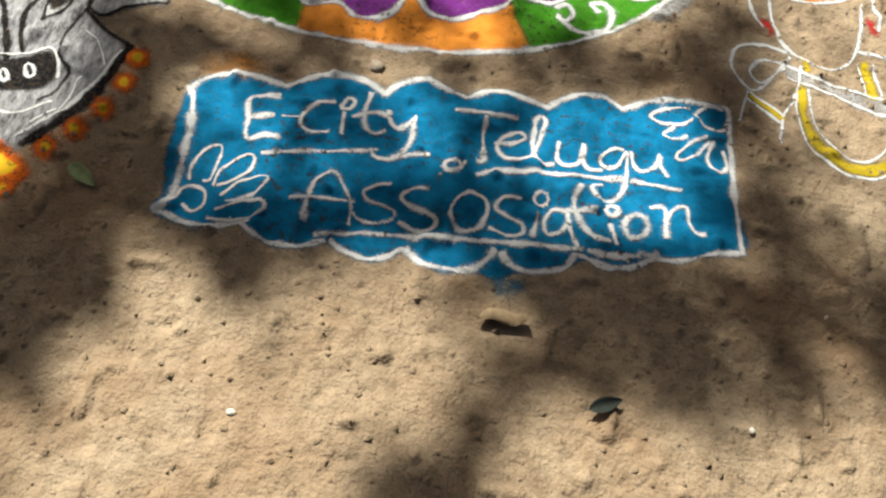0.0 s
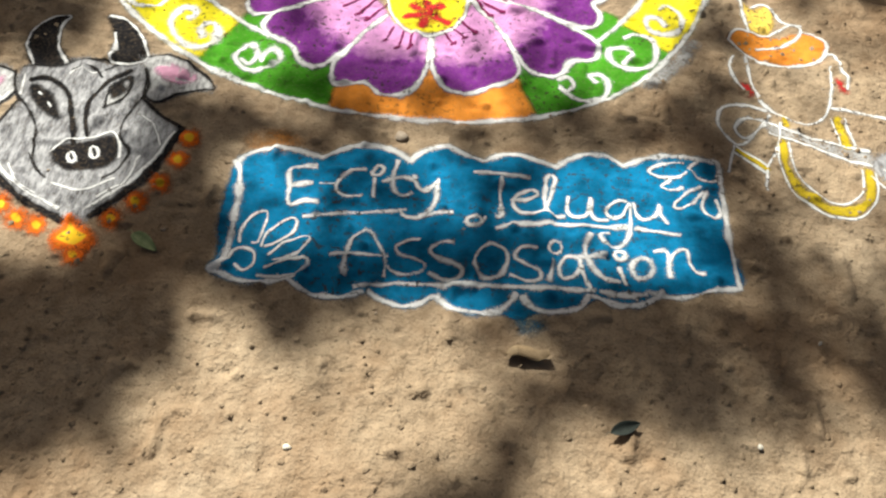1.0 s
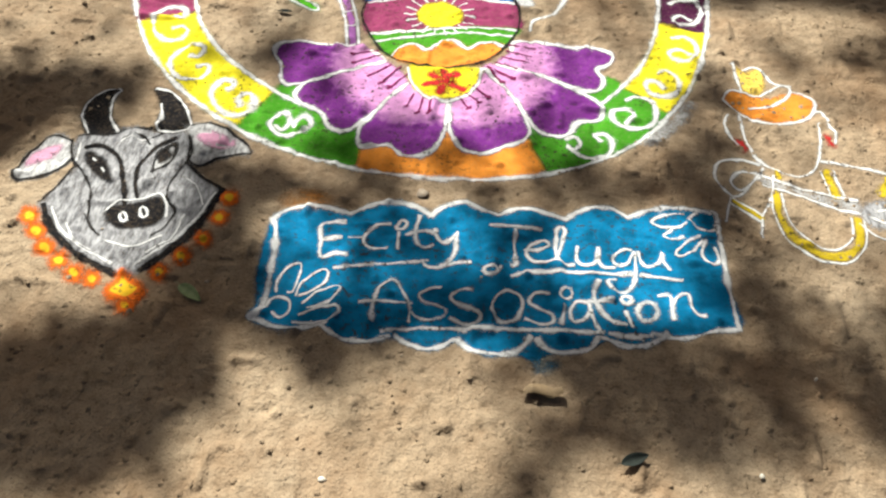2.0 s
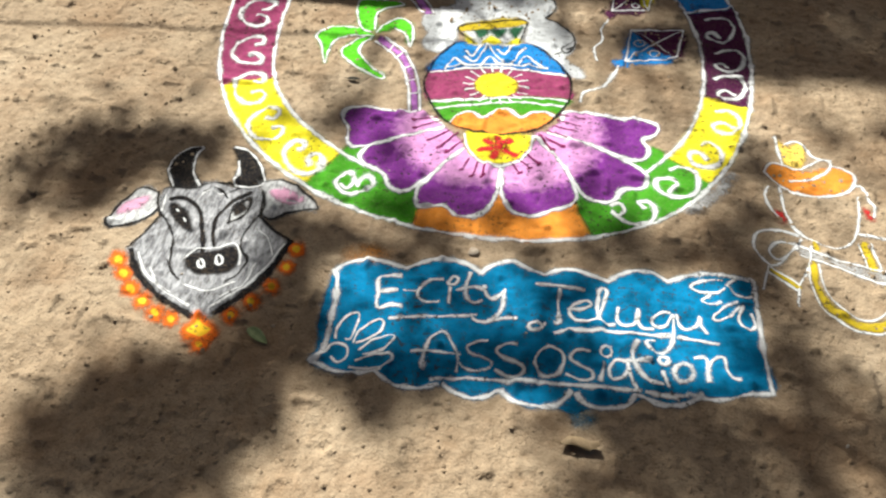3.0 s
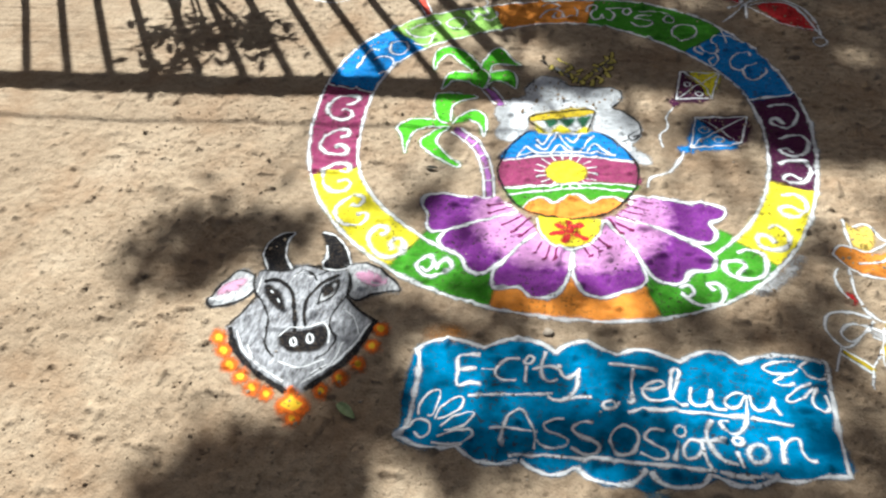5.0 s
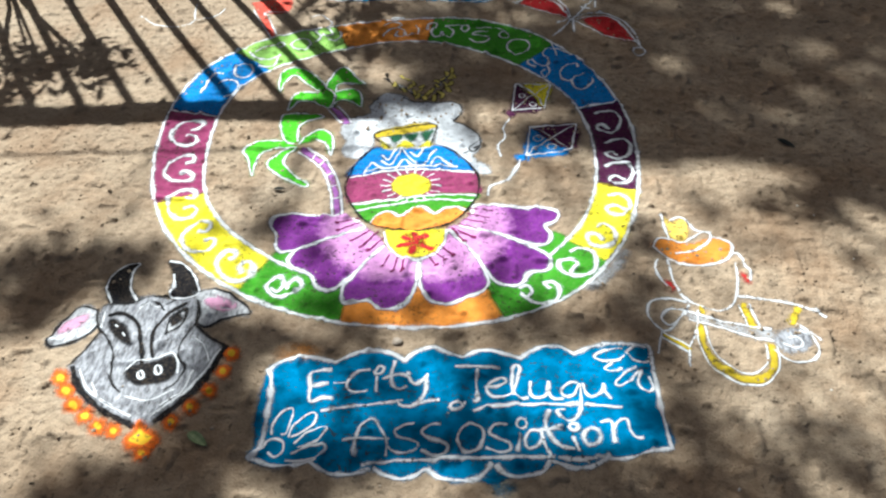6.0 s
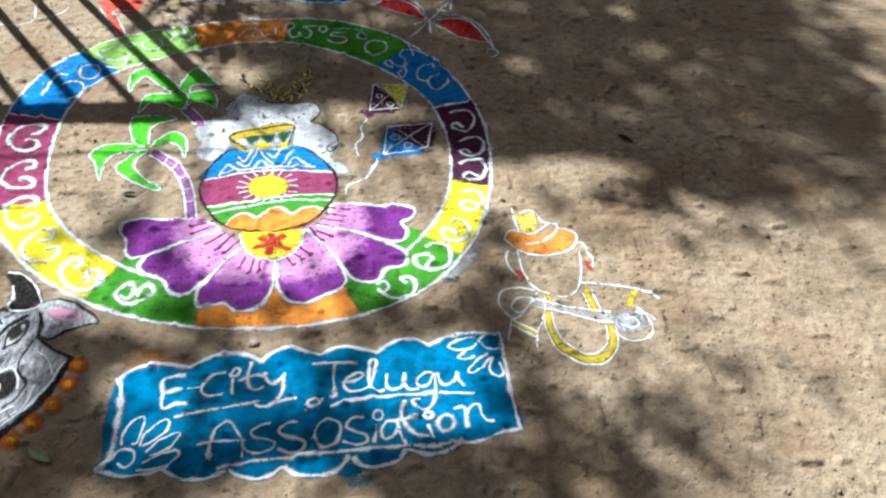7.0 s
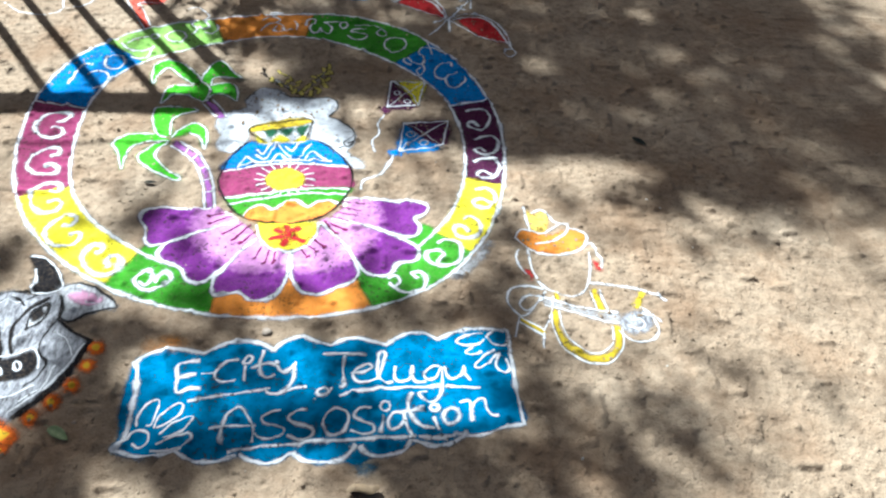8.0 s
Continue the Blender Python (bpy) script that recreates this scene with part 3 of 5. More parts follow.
chalk(banner, "letter", WHITE, "28.5,-2.8 27.7,-3.6 26.6,-3.5 26.0,-2.5 26.3,-1.2 27.3,-0.5 28.3,-0.9 28.7,-2.0 28.3,-3.2|27.0,-5.7 26.2,-10.5", 1.48, 2)
chalk(banner, "letter", WHITE, "32.3,-4.2 29.7,-4.3 28.2,-7.0 28.9,-9.5 31.4,-8.8 33.0,-5.9|32.8,-4.1 33.2,-7.6 35.0,-11.3", 1.64, 2)
chalk(banner, "letter", WHITE, "34.8,1.9 33.9,-1.4 35.2,-5.7 37.6,-8.2 41.0,-9.2|32.3,-3.6 36.1,-3.1 38.2,-3.0", 1.48, 2)
chalk(banner, "letter", WHITE, "42.4,-2.7 41.6,-3.3 40.7,-3.2 40.2,-2.5 40.5,-1.7 41.4,-1.2 42.3,-1.5 42.6,-2.2 42.2,-3.0|41.2,-5.4 42.4,-9.6", 1.48, 2)
chalk(banner, "letter", WHITE, "48.0,-6.3 46.5,-7.6 44.8,-7.4 43.9,-5.7 44.5,-3.7 46.2,-2.6 47.8,-3.1 48.4,-5.0 47.5,-6.9", 1.8, 2)
chalk(banner, "letter", WHITE, "49.1,-0.5 51.7,-0.1 51.9,-6.6|51.8,-3.1 53.7,0.0 56.0,0.4 56.4,-2.4 57.6,-4.5 59.5,-4.8", 1.64, 2)
chalk(banner, "underline", WHITE, "-14.4,-16.3 -11.5,-15.5 -2.6,-14.5 4.8,-14.1 19.5,-12.8 28.4,-12.2 35.7,-11.8|37.2,-11.9 43.0,-12.0 46.7,-11.4|39.3,-12.2 44.4,-12.6", 1.8, 2)
chalk(banner, "ornament", WHITE, "-40.5,-8.0 -40.8,-4.4 -38.9,-0.6 -36.4,0.4 -36.0,-3.3 -36.7,-7.4 -37.8,-7.9|-35.7,-8.3 -34.8,-5.0 -31.6,-1.2 -29.6,-0.7 -29.5,-3.8 -32.1,-6.7 -34.9,-8.2|-33.7,-10.3 -31.2,-7.5 -27.6,-5.5 -25.5,-5.8 -26.4,-8.1 -29.7,-10.9 -32.4,-11.6|-33.8,-13.7 -30.4,-11.5 -25.9,-10.7 -24.8,-12.4 -26.8,-14.2 -30.3,-15.6 -34.9,-15.8|-42.3,-13.3 -41.4,-10.7 -39.4,-9.2 -36.9,-10.1 -36.5,-13.0 -38.1,-14.8 -40.3,-13.6", 1.23, 2)
chalk(banner, "ornament", WHITE, "57.2,25.3 52.2,24.2 49.0,22.0 51.0,20.4 55.1,20.6 57.3,21.8|53.7,19.5 51.5,17.4 53.8,16.5 56.3,17.6|60.4,17.8 57.8,16.7 54.3,13.0 54.9,11.7 58.2,13.2 61.0,16.9|61.8,16.9 60.5,12.9 62.5,9.8 64.7,11.2 63.9,15.0|60.5,25.7 58.7,23.9 59.9,20.9 63.0,20.0 64.8,21.1", 1.23, 2)
fill(banner, "spill", TEALDUST, "19.1,-20.1 23.0,-19.5 25.7,-20.6 24.3,-22.7 21.2,-23.4 18.7,-22.2", 0, smooth=True, label="thin teal powder spill")
fill(ring, "smear", DUST, "68.4,-78.0 75.4,-70.2 81.5,-61.2 84.1,-62.0 80.9,-70.0 72.8,-78.9", 0, smooth=True, label="grey powder smear")
fill(ring, "smear", ORANGEDUST, "-24.5,-104.7 -15.5,-104.3 -11.8,-107.1 -16.4,-110.6 -23.3,-110.6", 0, smooth=True, label="thin orange powder smear")

# the lotus under the pot

lotus = drawing("lotus_drawing", -0.2, 1.45, "pink and purple powder lotus with white outlines drawn on earth", "ground drawing")
fill(lotus, "petal", PETAL, "-26.8,8.7 -34.8,7.2 -43.3,8.3 -49.1,6.6 -50.5,2.0 -47.0,-3.0 -46.1,-8.7 -43.1,-11.7 -37.5,-9.9 -30.5,-5.4 -23.2,-1.5 -16.6,1.7 -21.4,6.7", 1, smooth=True)
chalk(lotus, "petal_edge", WHITE, "-26.8,8.7 -34.8,7.2 -43.3,8.3 -49.1,6.6 -50.5,2.0 -47.0,-3.0 -46.1,-8.7 -43.1,-11.7 -37.5,-9.9 -30.5,-5.4 -23.2,-1.5 -16.6,1.7 -21.4,6.7", 2.0, 2, on="petal")
fill(lotus, "petal", PETAL, "-16.6,1.7 -23.2,-1.5 -30.5,-5.4 -37.5,-9.9 -40.2,-14.1 -39.5,-17.6 -35.5,-20.2 -31.2,-22.7 -28.5,-27.0 -24.4,-29.1 -20.3,-25.9 -17.9,-22.8 -13.4,-14.7 -8.5,-7.7", 1, smooth=True)
chalk(lotus, "petal_edge", WHITE, "-16.6,1.7 -23.2,-1.5 -30.5,-5.4 -37.5,-9.9 -40.2,-14.1 -39.5,-17.6 -35.5,-20.2 -31.2,-22.7 -28.5,-27.0 -24.4,-29.1 -20.3,-25.9 -17.9,-22.8 -13.4,-14.7 -8.5,-7.7", 2.0, 2, on="petal")
fill(lotus, "petal", PETAL, "-8.5,-7.7 -13.4,-14.7 -17.6,-22.8 -19.8,-26.7 -19.4,-31.7 -17.7,-34.1 -10.9,-33.1 -6.6,-36.1 -2.4,-36.4 1.8,-33.4 3.9,-27.2 4.1,-22.1 4.2,-14.2", 1, smooth=True)
chalk(lotus, "petal_edge", WHITE, "-8.5,-7.7 -13.4,-14.7 -17.6,-22.8 -19.8,-26.7 -19.4,-31.7 -17.7,-34.1 -10.9,-33.1 -6.6,-36.1 -2.4,-36.4 1.8,-33.4 3.9,-27.2 4.1,-22.1 4.2,-14.2", 2.0, 2, on="petal")
fill(lotus, "petal", PETAL, "4.2,-14.2 4.8,-22.1 5.8,-27.2 8.9,-32.0 13.5,-33.8 17.0,-32.9 21.4,-29.6 25.9,-27.8 27.6,-24.0 26.2,-18.3 22.7,-11.0 17.6,-4.1 12.5,-0.5", 1, smooth=True)
chalk(lotus, "petal_edge", WHITE, "4.2,-14.2 4.8,-22.1 5.8,-27.2 8.9,-32.0 13.5,-33.8 17.0,-32.9 21.4,-29.6 25.9,-27.8 27.6,-24.0 26.2,-18.3 22.7,-11.0 17.6,-4.1 12.5,-0.5", 2.0, 2, on="petal")
fill(lotus, "petal", PETAL, "12.5,0.1 17.6,-4.1 22.7,-11.0 26.6,-18.3 30.4,-23.4 34.9,-25.0 38.6,-23.6 40.9,-19.2 46.1,-17.8 48.1,-14.3 47.3,-10.3 42.7,-6.8 34.1,-2.2 24.3,1.0 17.3,3.1", 1, smooth=True)
chalk(lotus, "petal_edge", WHITE, "12.5,0.1 17.6,-4.1 22.7,-11.0 26.6,-18.3 30.4,-23.4 34.9,-25.0 38.6,-23.6 40.9,-19.2 46.1,-17.8 48.1,-14.3 47.3,-10.3 42.7,-6.8 34.1,-2.2 24.3,1.0 17.3,3.1", 2.0, 2, on="petal")
fill(lotus, "petal", PETAL, "17.3,3.1 24.3,1.0 34.1,-2.2 42.7,-5.7 47.2,-4.7 48.7,-0.4 46.9,3.9 51.0,7.0 51.8,10.6 48.3,13.0 38.2,13.7 28.0,14.7 21.9,13.9 21.1,9.3", 1, smooth=True)
chalk(lotus, "petal_edge", WHITE, "17.3,3.1 24.3,1.0 34.1,-2.2 42.7,-5.7 47.2,-4.7 48.7,-0.4 46.9,3.9 51.0,7.0 51.8,10.6 48.3,13.0 38.2,13.7 28.0,14.7 21.9,13.9 21.1,9.3", 2.0, 2, on="petal")
fill(lotus, "heart", YELLOW, "-8.6,-3.4 -6.4,-9.0 -2.2,-12.2 2.8,-13.7 8.3,-10.8 11.8,-5.7 12.5,0.1 6.5,0.5 -1.4,-0.3 -8.4,0.1", 2, label="yellow half-round heart of the lotus")
chalk(lotus, "heart_edge", WHITE, "-9.2,-1.1 -7.9,-5.7 -5.2,-10.4 -1.7,-13.0 2.8,-14.2 8.4,-11.6 11.9,-6.5 12.7,-0.5", 1.6, 3, on="heart")
chalk(lotus, "flower_mark", RED, "1.7,-1.7 2.0,-4.5", 4.0, 3, on="heart")
chalk(lotus, "flower_mark", RED, "-2.1,-3.2 0.6,-4.6", 4.0, 3, on="heart")
chalk(lotus, "flower_mark", RED, "5.7,-2.4 3.4,-4.5", 4.0, 3, on="heart")
chalk(lotus, "flower_mark", RED, "-3.5,-8.1 0.2,-6.6", 4.0, 3, on="heart")
chalk(lotus, "flower_mark", RED, "7.6,-8.6 4.1,-6.8", 4.0, 3, on="heart")
chalk(lotus, "flower_mark", RED, "1.2,-10.7 1.7,-7.9", 4.0, 3, on="heart")
chalk(lotus, "flower_mark", RED, "1.1,-6.0 3.5,-5.9", 4.0, 3, on="heart")
chalk(lotus, "stamen", MAGENTA, "-19.3,6.7 -27.1,4.1", 0.9, 3)
chalk(lotus, "stamen", MAGENTA, "-18.0,4.6 -25.8,0.2", 0.9, 3)
chalk(lotus, "stamen", MAGENTA, "-14.4,0.2 -20.2,-5.2", 0.9, 3)
chalk(lotus, "stamen", MAGENTA, "-11.3,-0.6 -16.8,-8.5", 0.9, 3)
chalk(lotus, "stamen", MAGENTA, "-8.6,-2.8 -13.6,-10.1", 0.9, 3)
chalk(lotus, "stamen", MAGENTA, "-6.1,-11.8 -7.9,-17.2", 0.9, 3)
chalk(lotus, "stamen", MAGENTA, "-3.4,-13.1 -4.2,-19.8", 0.9, 3)
chalk(lotus, "stamen", MAGENTA, "-1.0,-14.4 -1.0,-19.7", 0.9, 3)
chalk(lotus, "stamen", MAGENTA, "6.8,-12.0 10.0,-16.2", 0.9, 3)
chalk(lotus, "stamen", MAGENTA, "8.8,-10.0 12.9,-14.0", 0.9, 3)
chalk(lotus, "stamen", MAGENTA, "10.6,-7.1 15.5,-12.0", 0.9, 3)
chalk(lotus, "stamen", MAGENTA, "14.4,1.6 22.0,-2.6", 0.9, 3)
chalk(lotus, "stamen", MAGENTA, "14.5,0.1 19.0,-4.7", 0.9, 3)
chalk(lotus, "stamen", MAGENTA, "16.7,4.0 23.3,1.5", 0.9, 3)
chalk(lotus, "stamen", MAGENTA, "20.4,12.3 28.5,11.6", 0.9, 3)
chalk(lotus, "stamen", MAGENTA, "19.6,9.5 27.3,7.6", 0.9, 3)
chalk(lotus, "stamen", MAGENTA, "18.5,6.8 26.2,4.6", 0.9, 3)
chalk(lotus, "anther", MAGENTA, "-27.3,4.4 -26.4,3.8", 1.7, 3)
chalk(lotus, "anther", MAGENTA, "-26.0,-0.1 -25.5,0.5", 1.7, 3)
chalk(lotus, "anther", MAGENTA, "-20.6,-5.4 -19.9,-4.9", 1.7, 3)
chalk(lotus, "anther", MAGENTA, "-16.9,-8.7 -16.4,-8.2", 1.7, 3)
chalk(lotus, "anther", MAGENTA, "-14.0,-10.3 -13.3,-9.5", 1.7, 3)
chalk(lotus, "anther", MAGENTA, "-8.4,-17.5 -7.4,-17.0", 1.7, 3)
chalk(lotus, "anther", MAGENTA, "-4.8,-20.1 -3.7,-19.5", 1.7, 3)
chalk(lotus, "anther", MAGENTA, "-1.5,-20.2 -0.5,-19.7", 1.7, 3)
chalk(lotus, "anther", MAGENTA, "9.5,-16.5 10.5,-15.9", 1.7, 3)
chalk(lotus, "anther", MAGENTA, "12.5,-14.2 13.4,-13.7", 1.7, 3)
chalk(lotus, "anther", MAGENTA, "15.1,-12.5 15.8,-11.4", 1.7, 3)
chalk(lotus, "anther", MAGENTA, "21.6,-2.6 22.6,-2.6", 1.7, 3)
chalk(lotus, "anther", MAGENTA, "18.6,-4.7 19.6,-4.6", 1.7, 3)

# the pot

pot = drawing("pot_drawing", -0.19, 1.68, "round pot in blue, maroon, green and orange bands with charcoal outline", "ground drawing")
fill(pot, "band", BLUE, "-20.5,25.2 -25.0,16.9 -27.4,7.3 -14.3,10.7 -1.4,12.4 11.7,12.0 20.6,11.1 17.6,16.7 12.2,23.2 7.6,26.8 -7.2,27.7", 1, label="blue shoulder band")
fill(pot, "band", MAROON, "-27.4,7.3 -27.5,-0.5 -24.0,-9.2 -12.3,-6.4 4.1,-3.1 22.2,-2.3 21.8,5.6 20.6,11.1 11.7,12.0 -1.4,12.4 -14.3,10.7", 1, label="maroon middle band")
fill(pot, "band", GREEN, "-24.0,-9.2 -21.3,-13.5 -15.9,-18.9 -12.4,-13.9 -8.4,-13.5 -5.1,-15.3 -1.5,-11.2 2.6,-10.5 6.9,-13.5 10.8,-10.9 14.9,-10.2 18.0,-11.6 20.8,-5.9 22.2,-2.3 4.1,-3.1 -12.3,-6.4", 1, label="bright green band")
fill(pot, "band", ORANGE, "-15.9,-18.9 -10.5,-21.7 0.2,-22.6 11.3,-19.4 18.0,-11.6 14.9,-10.2 10.8,-10.9 6.9,-13.5 2.6,-10.5 -1.5,-11.2 -5.1,-15.3 -8.4,-13.5 -12.4,-13.9", 1, label="orange scalloped base")
chalk(pot, "band_edge", WHITE, "-26.8,6.6 -14.3,10.4 -1.3,12.0 11.7,11.6 20.4,10.7|-23.8,-9.2 -10.2,-6.3 4.1,-3.4 21.4,-3.0|-21.9,-12.6 -7.9,-8.5 4.3,-6.0 20.4,-6.2|-15.9,-18.9 -13.8,-14.9 -9.4,-13.2 -5.1,-15.3 -1.8,-11.5 2.2,-10.2 6.9,-13.8 10.4,-10.9 14.4,-9.9 18.0,-11.6", 1.6, 2)
chalk(pot, "zigzag", WHITE, "-22.0,9.7 -20.4,14.4 -19.4,16.2 -16.8,13.5 -14.9,12.3 -11.9,12.4|-16.0,17.2 -12.6,14.5 -10.2,20.4 -8.8,24.2|-9.7,12.2 -8.1,17.3 -6.7,18.4 -4.4,15.0 -1.7,14.1 0.8,14.6 2.9,21.2 4.9,24.6|-8.3,24.2 -5.7,20.3 -2.2,15.1|3.0,14.4 4.4,18.4 6.0,20.3 9.3,16.6 12.0,14.6|-15.9,20.1 -13.4,18.0 -11.8,22.9 -11.1,24.8|-5.1,22.9 -2.2,20.2 -0.2,24.7 0.8,26.2|-21.6,10.4 -11.1,12.8 1.7,14.3 13.5,14.4", 1.4, 2)
fill(pot, "sun", YELLOW, "3.9,2.5 3.1,-0.8 0.6,-3.1 -3.1,-3.9 -6.7,-2.8 -9.3,-0.2 -10.1,3.2 -8.9,6.5 -5.8,8.5 -2.0,8.7 1.5,7.0 3.6,4.0 3.7,0.6", 2, label="yellow sun disc")
chalk(pot, "ray", WHITE, "4.8,2.6 8.1,2.6", 1.0, 2, on="sun")
chalk(pot, "ray", WHITE, "4.5,0.2 7.7,-1.0", 1.0, 2, on="sun")
chalk(pot, "ray", WHITE, "3.2,-1.8 6.0,-4.0", 1.0, 2, on="sun")
chalk(pot, "ray", WHITE, "1.4,-3.5 3.3,-6.3", 1.0, 2, on="sun")
chalk(pot, "ray", WHITE, "-1.2,-4.5 -0.3,-7.7", 1.0, 2, on="sun")
chalk(pot, "ray", WHITE, "-3.7,-4.6 -4.0,-7.8", 1.0, 2, on="sun")
chalk(pot, "ray", WHITE, "-6.3,-3.6 -7.7,-6.6", 1.0, 2, on="sun")
chalk(pot, "ray", WHITE, "-8.6,-2.1 -11.1,-4.4", 1.0, 2, on="sun")
chalk(pot, "ray", WHITE, "-10.3,-0.1 -13.3,-1.5", 1.0, 2, on="sun")
chalk(pot, "ray", WHITE, "-11.0,2.2 -14.4,2.1", 1.0, 2, on="sun")
chalk(pot, "ray", WHITE, "-10.8,4.6 -14.2,5.9", 1.0, 2, on="sun")
chalk(pot, "ray", WHITE, "-9.5,6.7 -12.6,9.0", 1.0, 2, on="sun")
chalk(pot, "ray", WHITE, "-7.7,8.4 -9.8,11.5", 1.0, 2, on="sun")
chalk(pot, "ray", WHITE, "-5.0,9.5 -6.0,13.0", 1.0, 2, on="sun")
chalk(pot, "ray", WHITE, "-2.4,9.6 -2.1,13.1", 1.0, 2, on="sun")
chalk(pot, "ray", WHITE, "0.2,8.6 1.7,11.8", 1.0, 2, on="sun")
chalk(pot, "ray", WHITE, "2.5,7.3 5.1,9.4", 1.0, 2, on="sun")
chalk(pot, "ray", WHITE, "4.2,4.9 7.3,6.3", 1.0, 2, on="sun")
fill(pot, "neck", CHALKFILL, "-18.2,32.0 -15.1,24.5 -6.7,25.4 1.8,26.6 3.8,39.4 -4.6,37.0 -12.3,33.8", 1, label="white pot neck with pennants")
for spot in ("-17.8,30.4 -13.0,25.6 -16.0,24.9", "-10.8,25.9 -8.2,31.0 -4.1,26.7", "-1.9,26.4 1.1,30.4 2.7,27.4"):
    fill(pot, "triangle", YELLOW, spot, 2, on="neck")
for spot in ("-15.2,33.3 -9.8,34.0 -11.9,28.5", "-9.0,34.4 -3.2,35.9 -5.5,29.6", "-2.3,35.9 3.2,37.8 0.4,30.3"):
    fill(pot, "pennant", DARKGREEN, spot, 2, on="neck")
fill(pot, "rim", MUSTARD, "-19.7,32.3 -20.9,34.9 -14.1,39.3 -5.1,42.1 2.2,42.1 3.8,39.4 -4.6,37.0 -12.3,33.8", 2, label="mustard yellow rim")
chalk(pot, "outline", CHARCOAL, "-20.5,25.2 -25.0,16.9 -27.6,6.3 -27.7,-0.5 -24.0,-9.2 -18.2,-17.1 -10.5,-21.7 0.2,-22.9 11.3,-19.7 18.0,-12.0 22.0,-1.7 21.7,8.3 17.6,16.7 12.2,23.2 7.6,26.8|-19.4,30.6 -20.7,34.1 -15.2,38.1 -3.8,41.1 3.0,41.6 3.9,37.6 2.3,27.5|-19.4,30.6 -13.8,25.7", 1.3, 3)

foam = drawing("foam_drawing", -0.2, 1.95, "white powder foam billowing from the pot with charcoal edge", "ground drawing")
fill(foam, "billow", CHALKFILL, "-20.0,-1.8 -23.2,-8.2 -28.9,-7.2 -31.5,-2.0 -30.8,3.7 -34.1,10.0 -32.7,17.4 -27.3,21.2 -23.2,23.4 -24.4,28.6 -21.7,34.8 -17.2,38.0 -10.8,35.8 -5.4,31.4 3.1,31.1 10.3,31.6 14.3,28.2 14.6,21.8 11.5,16.8 17.3,13.2 22.1,7.0 23.1,0.1 20.6,-6.3 24.7,-11.6 27.4,-15.1 26.1,-18.6 22.7,-16.9 18.5,-9.6 13.2,-3.1 8.5,0.2 5.2,2.8 4.4,14.6 -2.8,14.1 -14.2,11.1 -19.7,7.1", 0, smooth=True)
chalk(foam, "edge", CHARCOAL, "-24.3,27.7 -23.4,32.1 -21.3,35.2|-5.4,31.4 3.1,30.6 10.3,31.6 14.3,28.2 14.6,21.8 11.5,16.8 17.3,13.2 22.1,7.0 23.1,0.8 20.5,-0.7|-10.7,34.9 -5.4,31.0", 1.0, 2)
chalk(foam, "scribble", CHARCOAL, "13.7,20.5 12.4,18.0 11.0,18.8", 0.8, 2)
chalk(foam, "scribble", CHARCOAL, "22.7,-0.7 20.5,-3.0 18.7,-0.8 21.3,1.6 23.0,3.9", 0.8, 2)
chalk(foam, "scribble", CHARCOAL, "18.8,-3.0 16.6,-4.5", 0.8, 2)

sprig = drawing("sprig_drawing", -0.2, 2.25, "mustard yellow leaf sprigs with charcoal stems drawn above foam", "ground drawing")
chalk(sprig, "stem", CHARCOAL, "-21.1,20.5 -14.0,13.5 -7.2,7.6 -3.2,4.1 1.1,11.4 5.7,18.4 8.3,26.6|-20.4,23.5 -18.2,17.7|-15.1,12.1 -10.9,10.3|-1.8,1.5 3.2,6.0 7.1,15.1", 1.5, 0)
chalk(sprig, "smudge", DUST, "-14.0,14.5 -7.2,8.6 -2.2,5.1|1.1,8.4 4.7,15.4 8.3,23.6", 4.0, 0)
quill = random.Random(17)
for spot in ("-15.6,15.3 -13.0,21.5 -10.2,18.8 -8.6,12.8 -11.1,10.4 -6.3,8.4 -7.5,16.1 -4.2,10.3 -3.6,13.9 -4.8,5.8 -1.5,4.2 -0.2,8.2 2.5,4.4 1.4,10.1 3.1,13.8 4.6,8.4 6.0,5.8 2.8,17.4 5.4,19.4 8.1,11.3 6.6,15.3 8.8,20.5 6.8,24.2 9.1,27.1 9.9,21.9 9.0,16.3").split():
    lx, ly = (float(v) for v in spot.split(","))
    a = quill.uniform(0.5, 2.6)
    dx, dy = 1.0 * math.cos(a), 1.6 * math.sin(a)
    stroke = f"{lx - dx:.2f},{ly - dy:.2f} {lx + 0.3:.2f},{ly:.2f} {lx + dx:.2f},{ly + dy:.2f}"
    chalk(sprig, "leaflet", CHARCOAL, stroke, 3.2, 1)
    chalk(sprig, "leaflet_heart", OCHRE, stroke, 2.3, 2, on="leaflet")

palm_low = drawing("palm_drawing", -0.7, 1.94, "green powder palm with white edges and purple trunk", "ground drawing")
chalk(palm_low, "trunk", PURPLE, "3.1,-3.2 9.7,-8.3 16.0,-17.5 20.0,-28.2 22.6,-40.3", 4.0, 0)
chalk(palm_low, "trunk_edge", WHITE, "1.3,-4.4 7.9,-9.4 14.0,-17.5 18.1,-28.3 20.7,-40.4", 1.5, 1, on="trunk")
chalk(palm_low, "trunk_edge", WHITE, "4.9,-2.0 11.5,-7.1 18.0,-17.4 21.9,-28.2 24.4,-40.3", 1.5, 1, on="trunk")
chalk(palm_low, "trunk_ring", WHITE, "6.6,-9.4 8.4,-4.6", 1.1, 1, on="trunk")
chalk(palm_low, "trunk_ring", WHITE, "10.4,-13.0 12.8,-9.3", 1.1, 1, on="trunk")
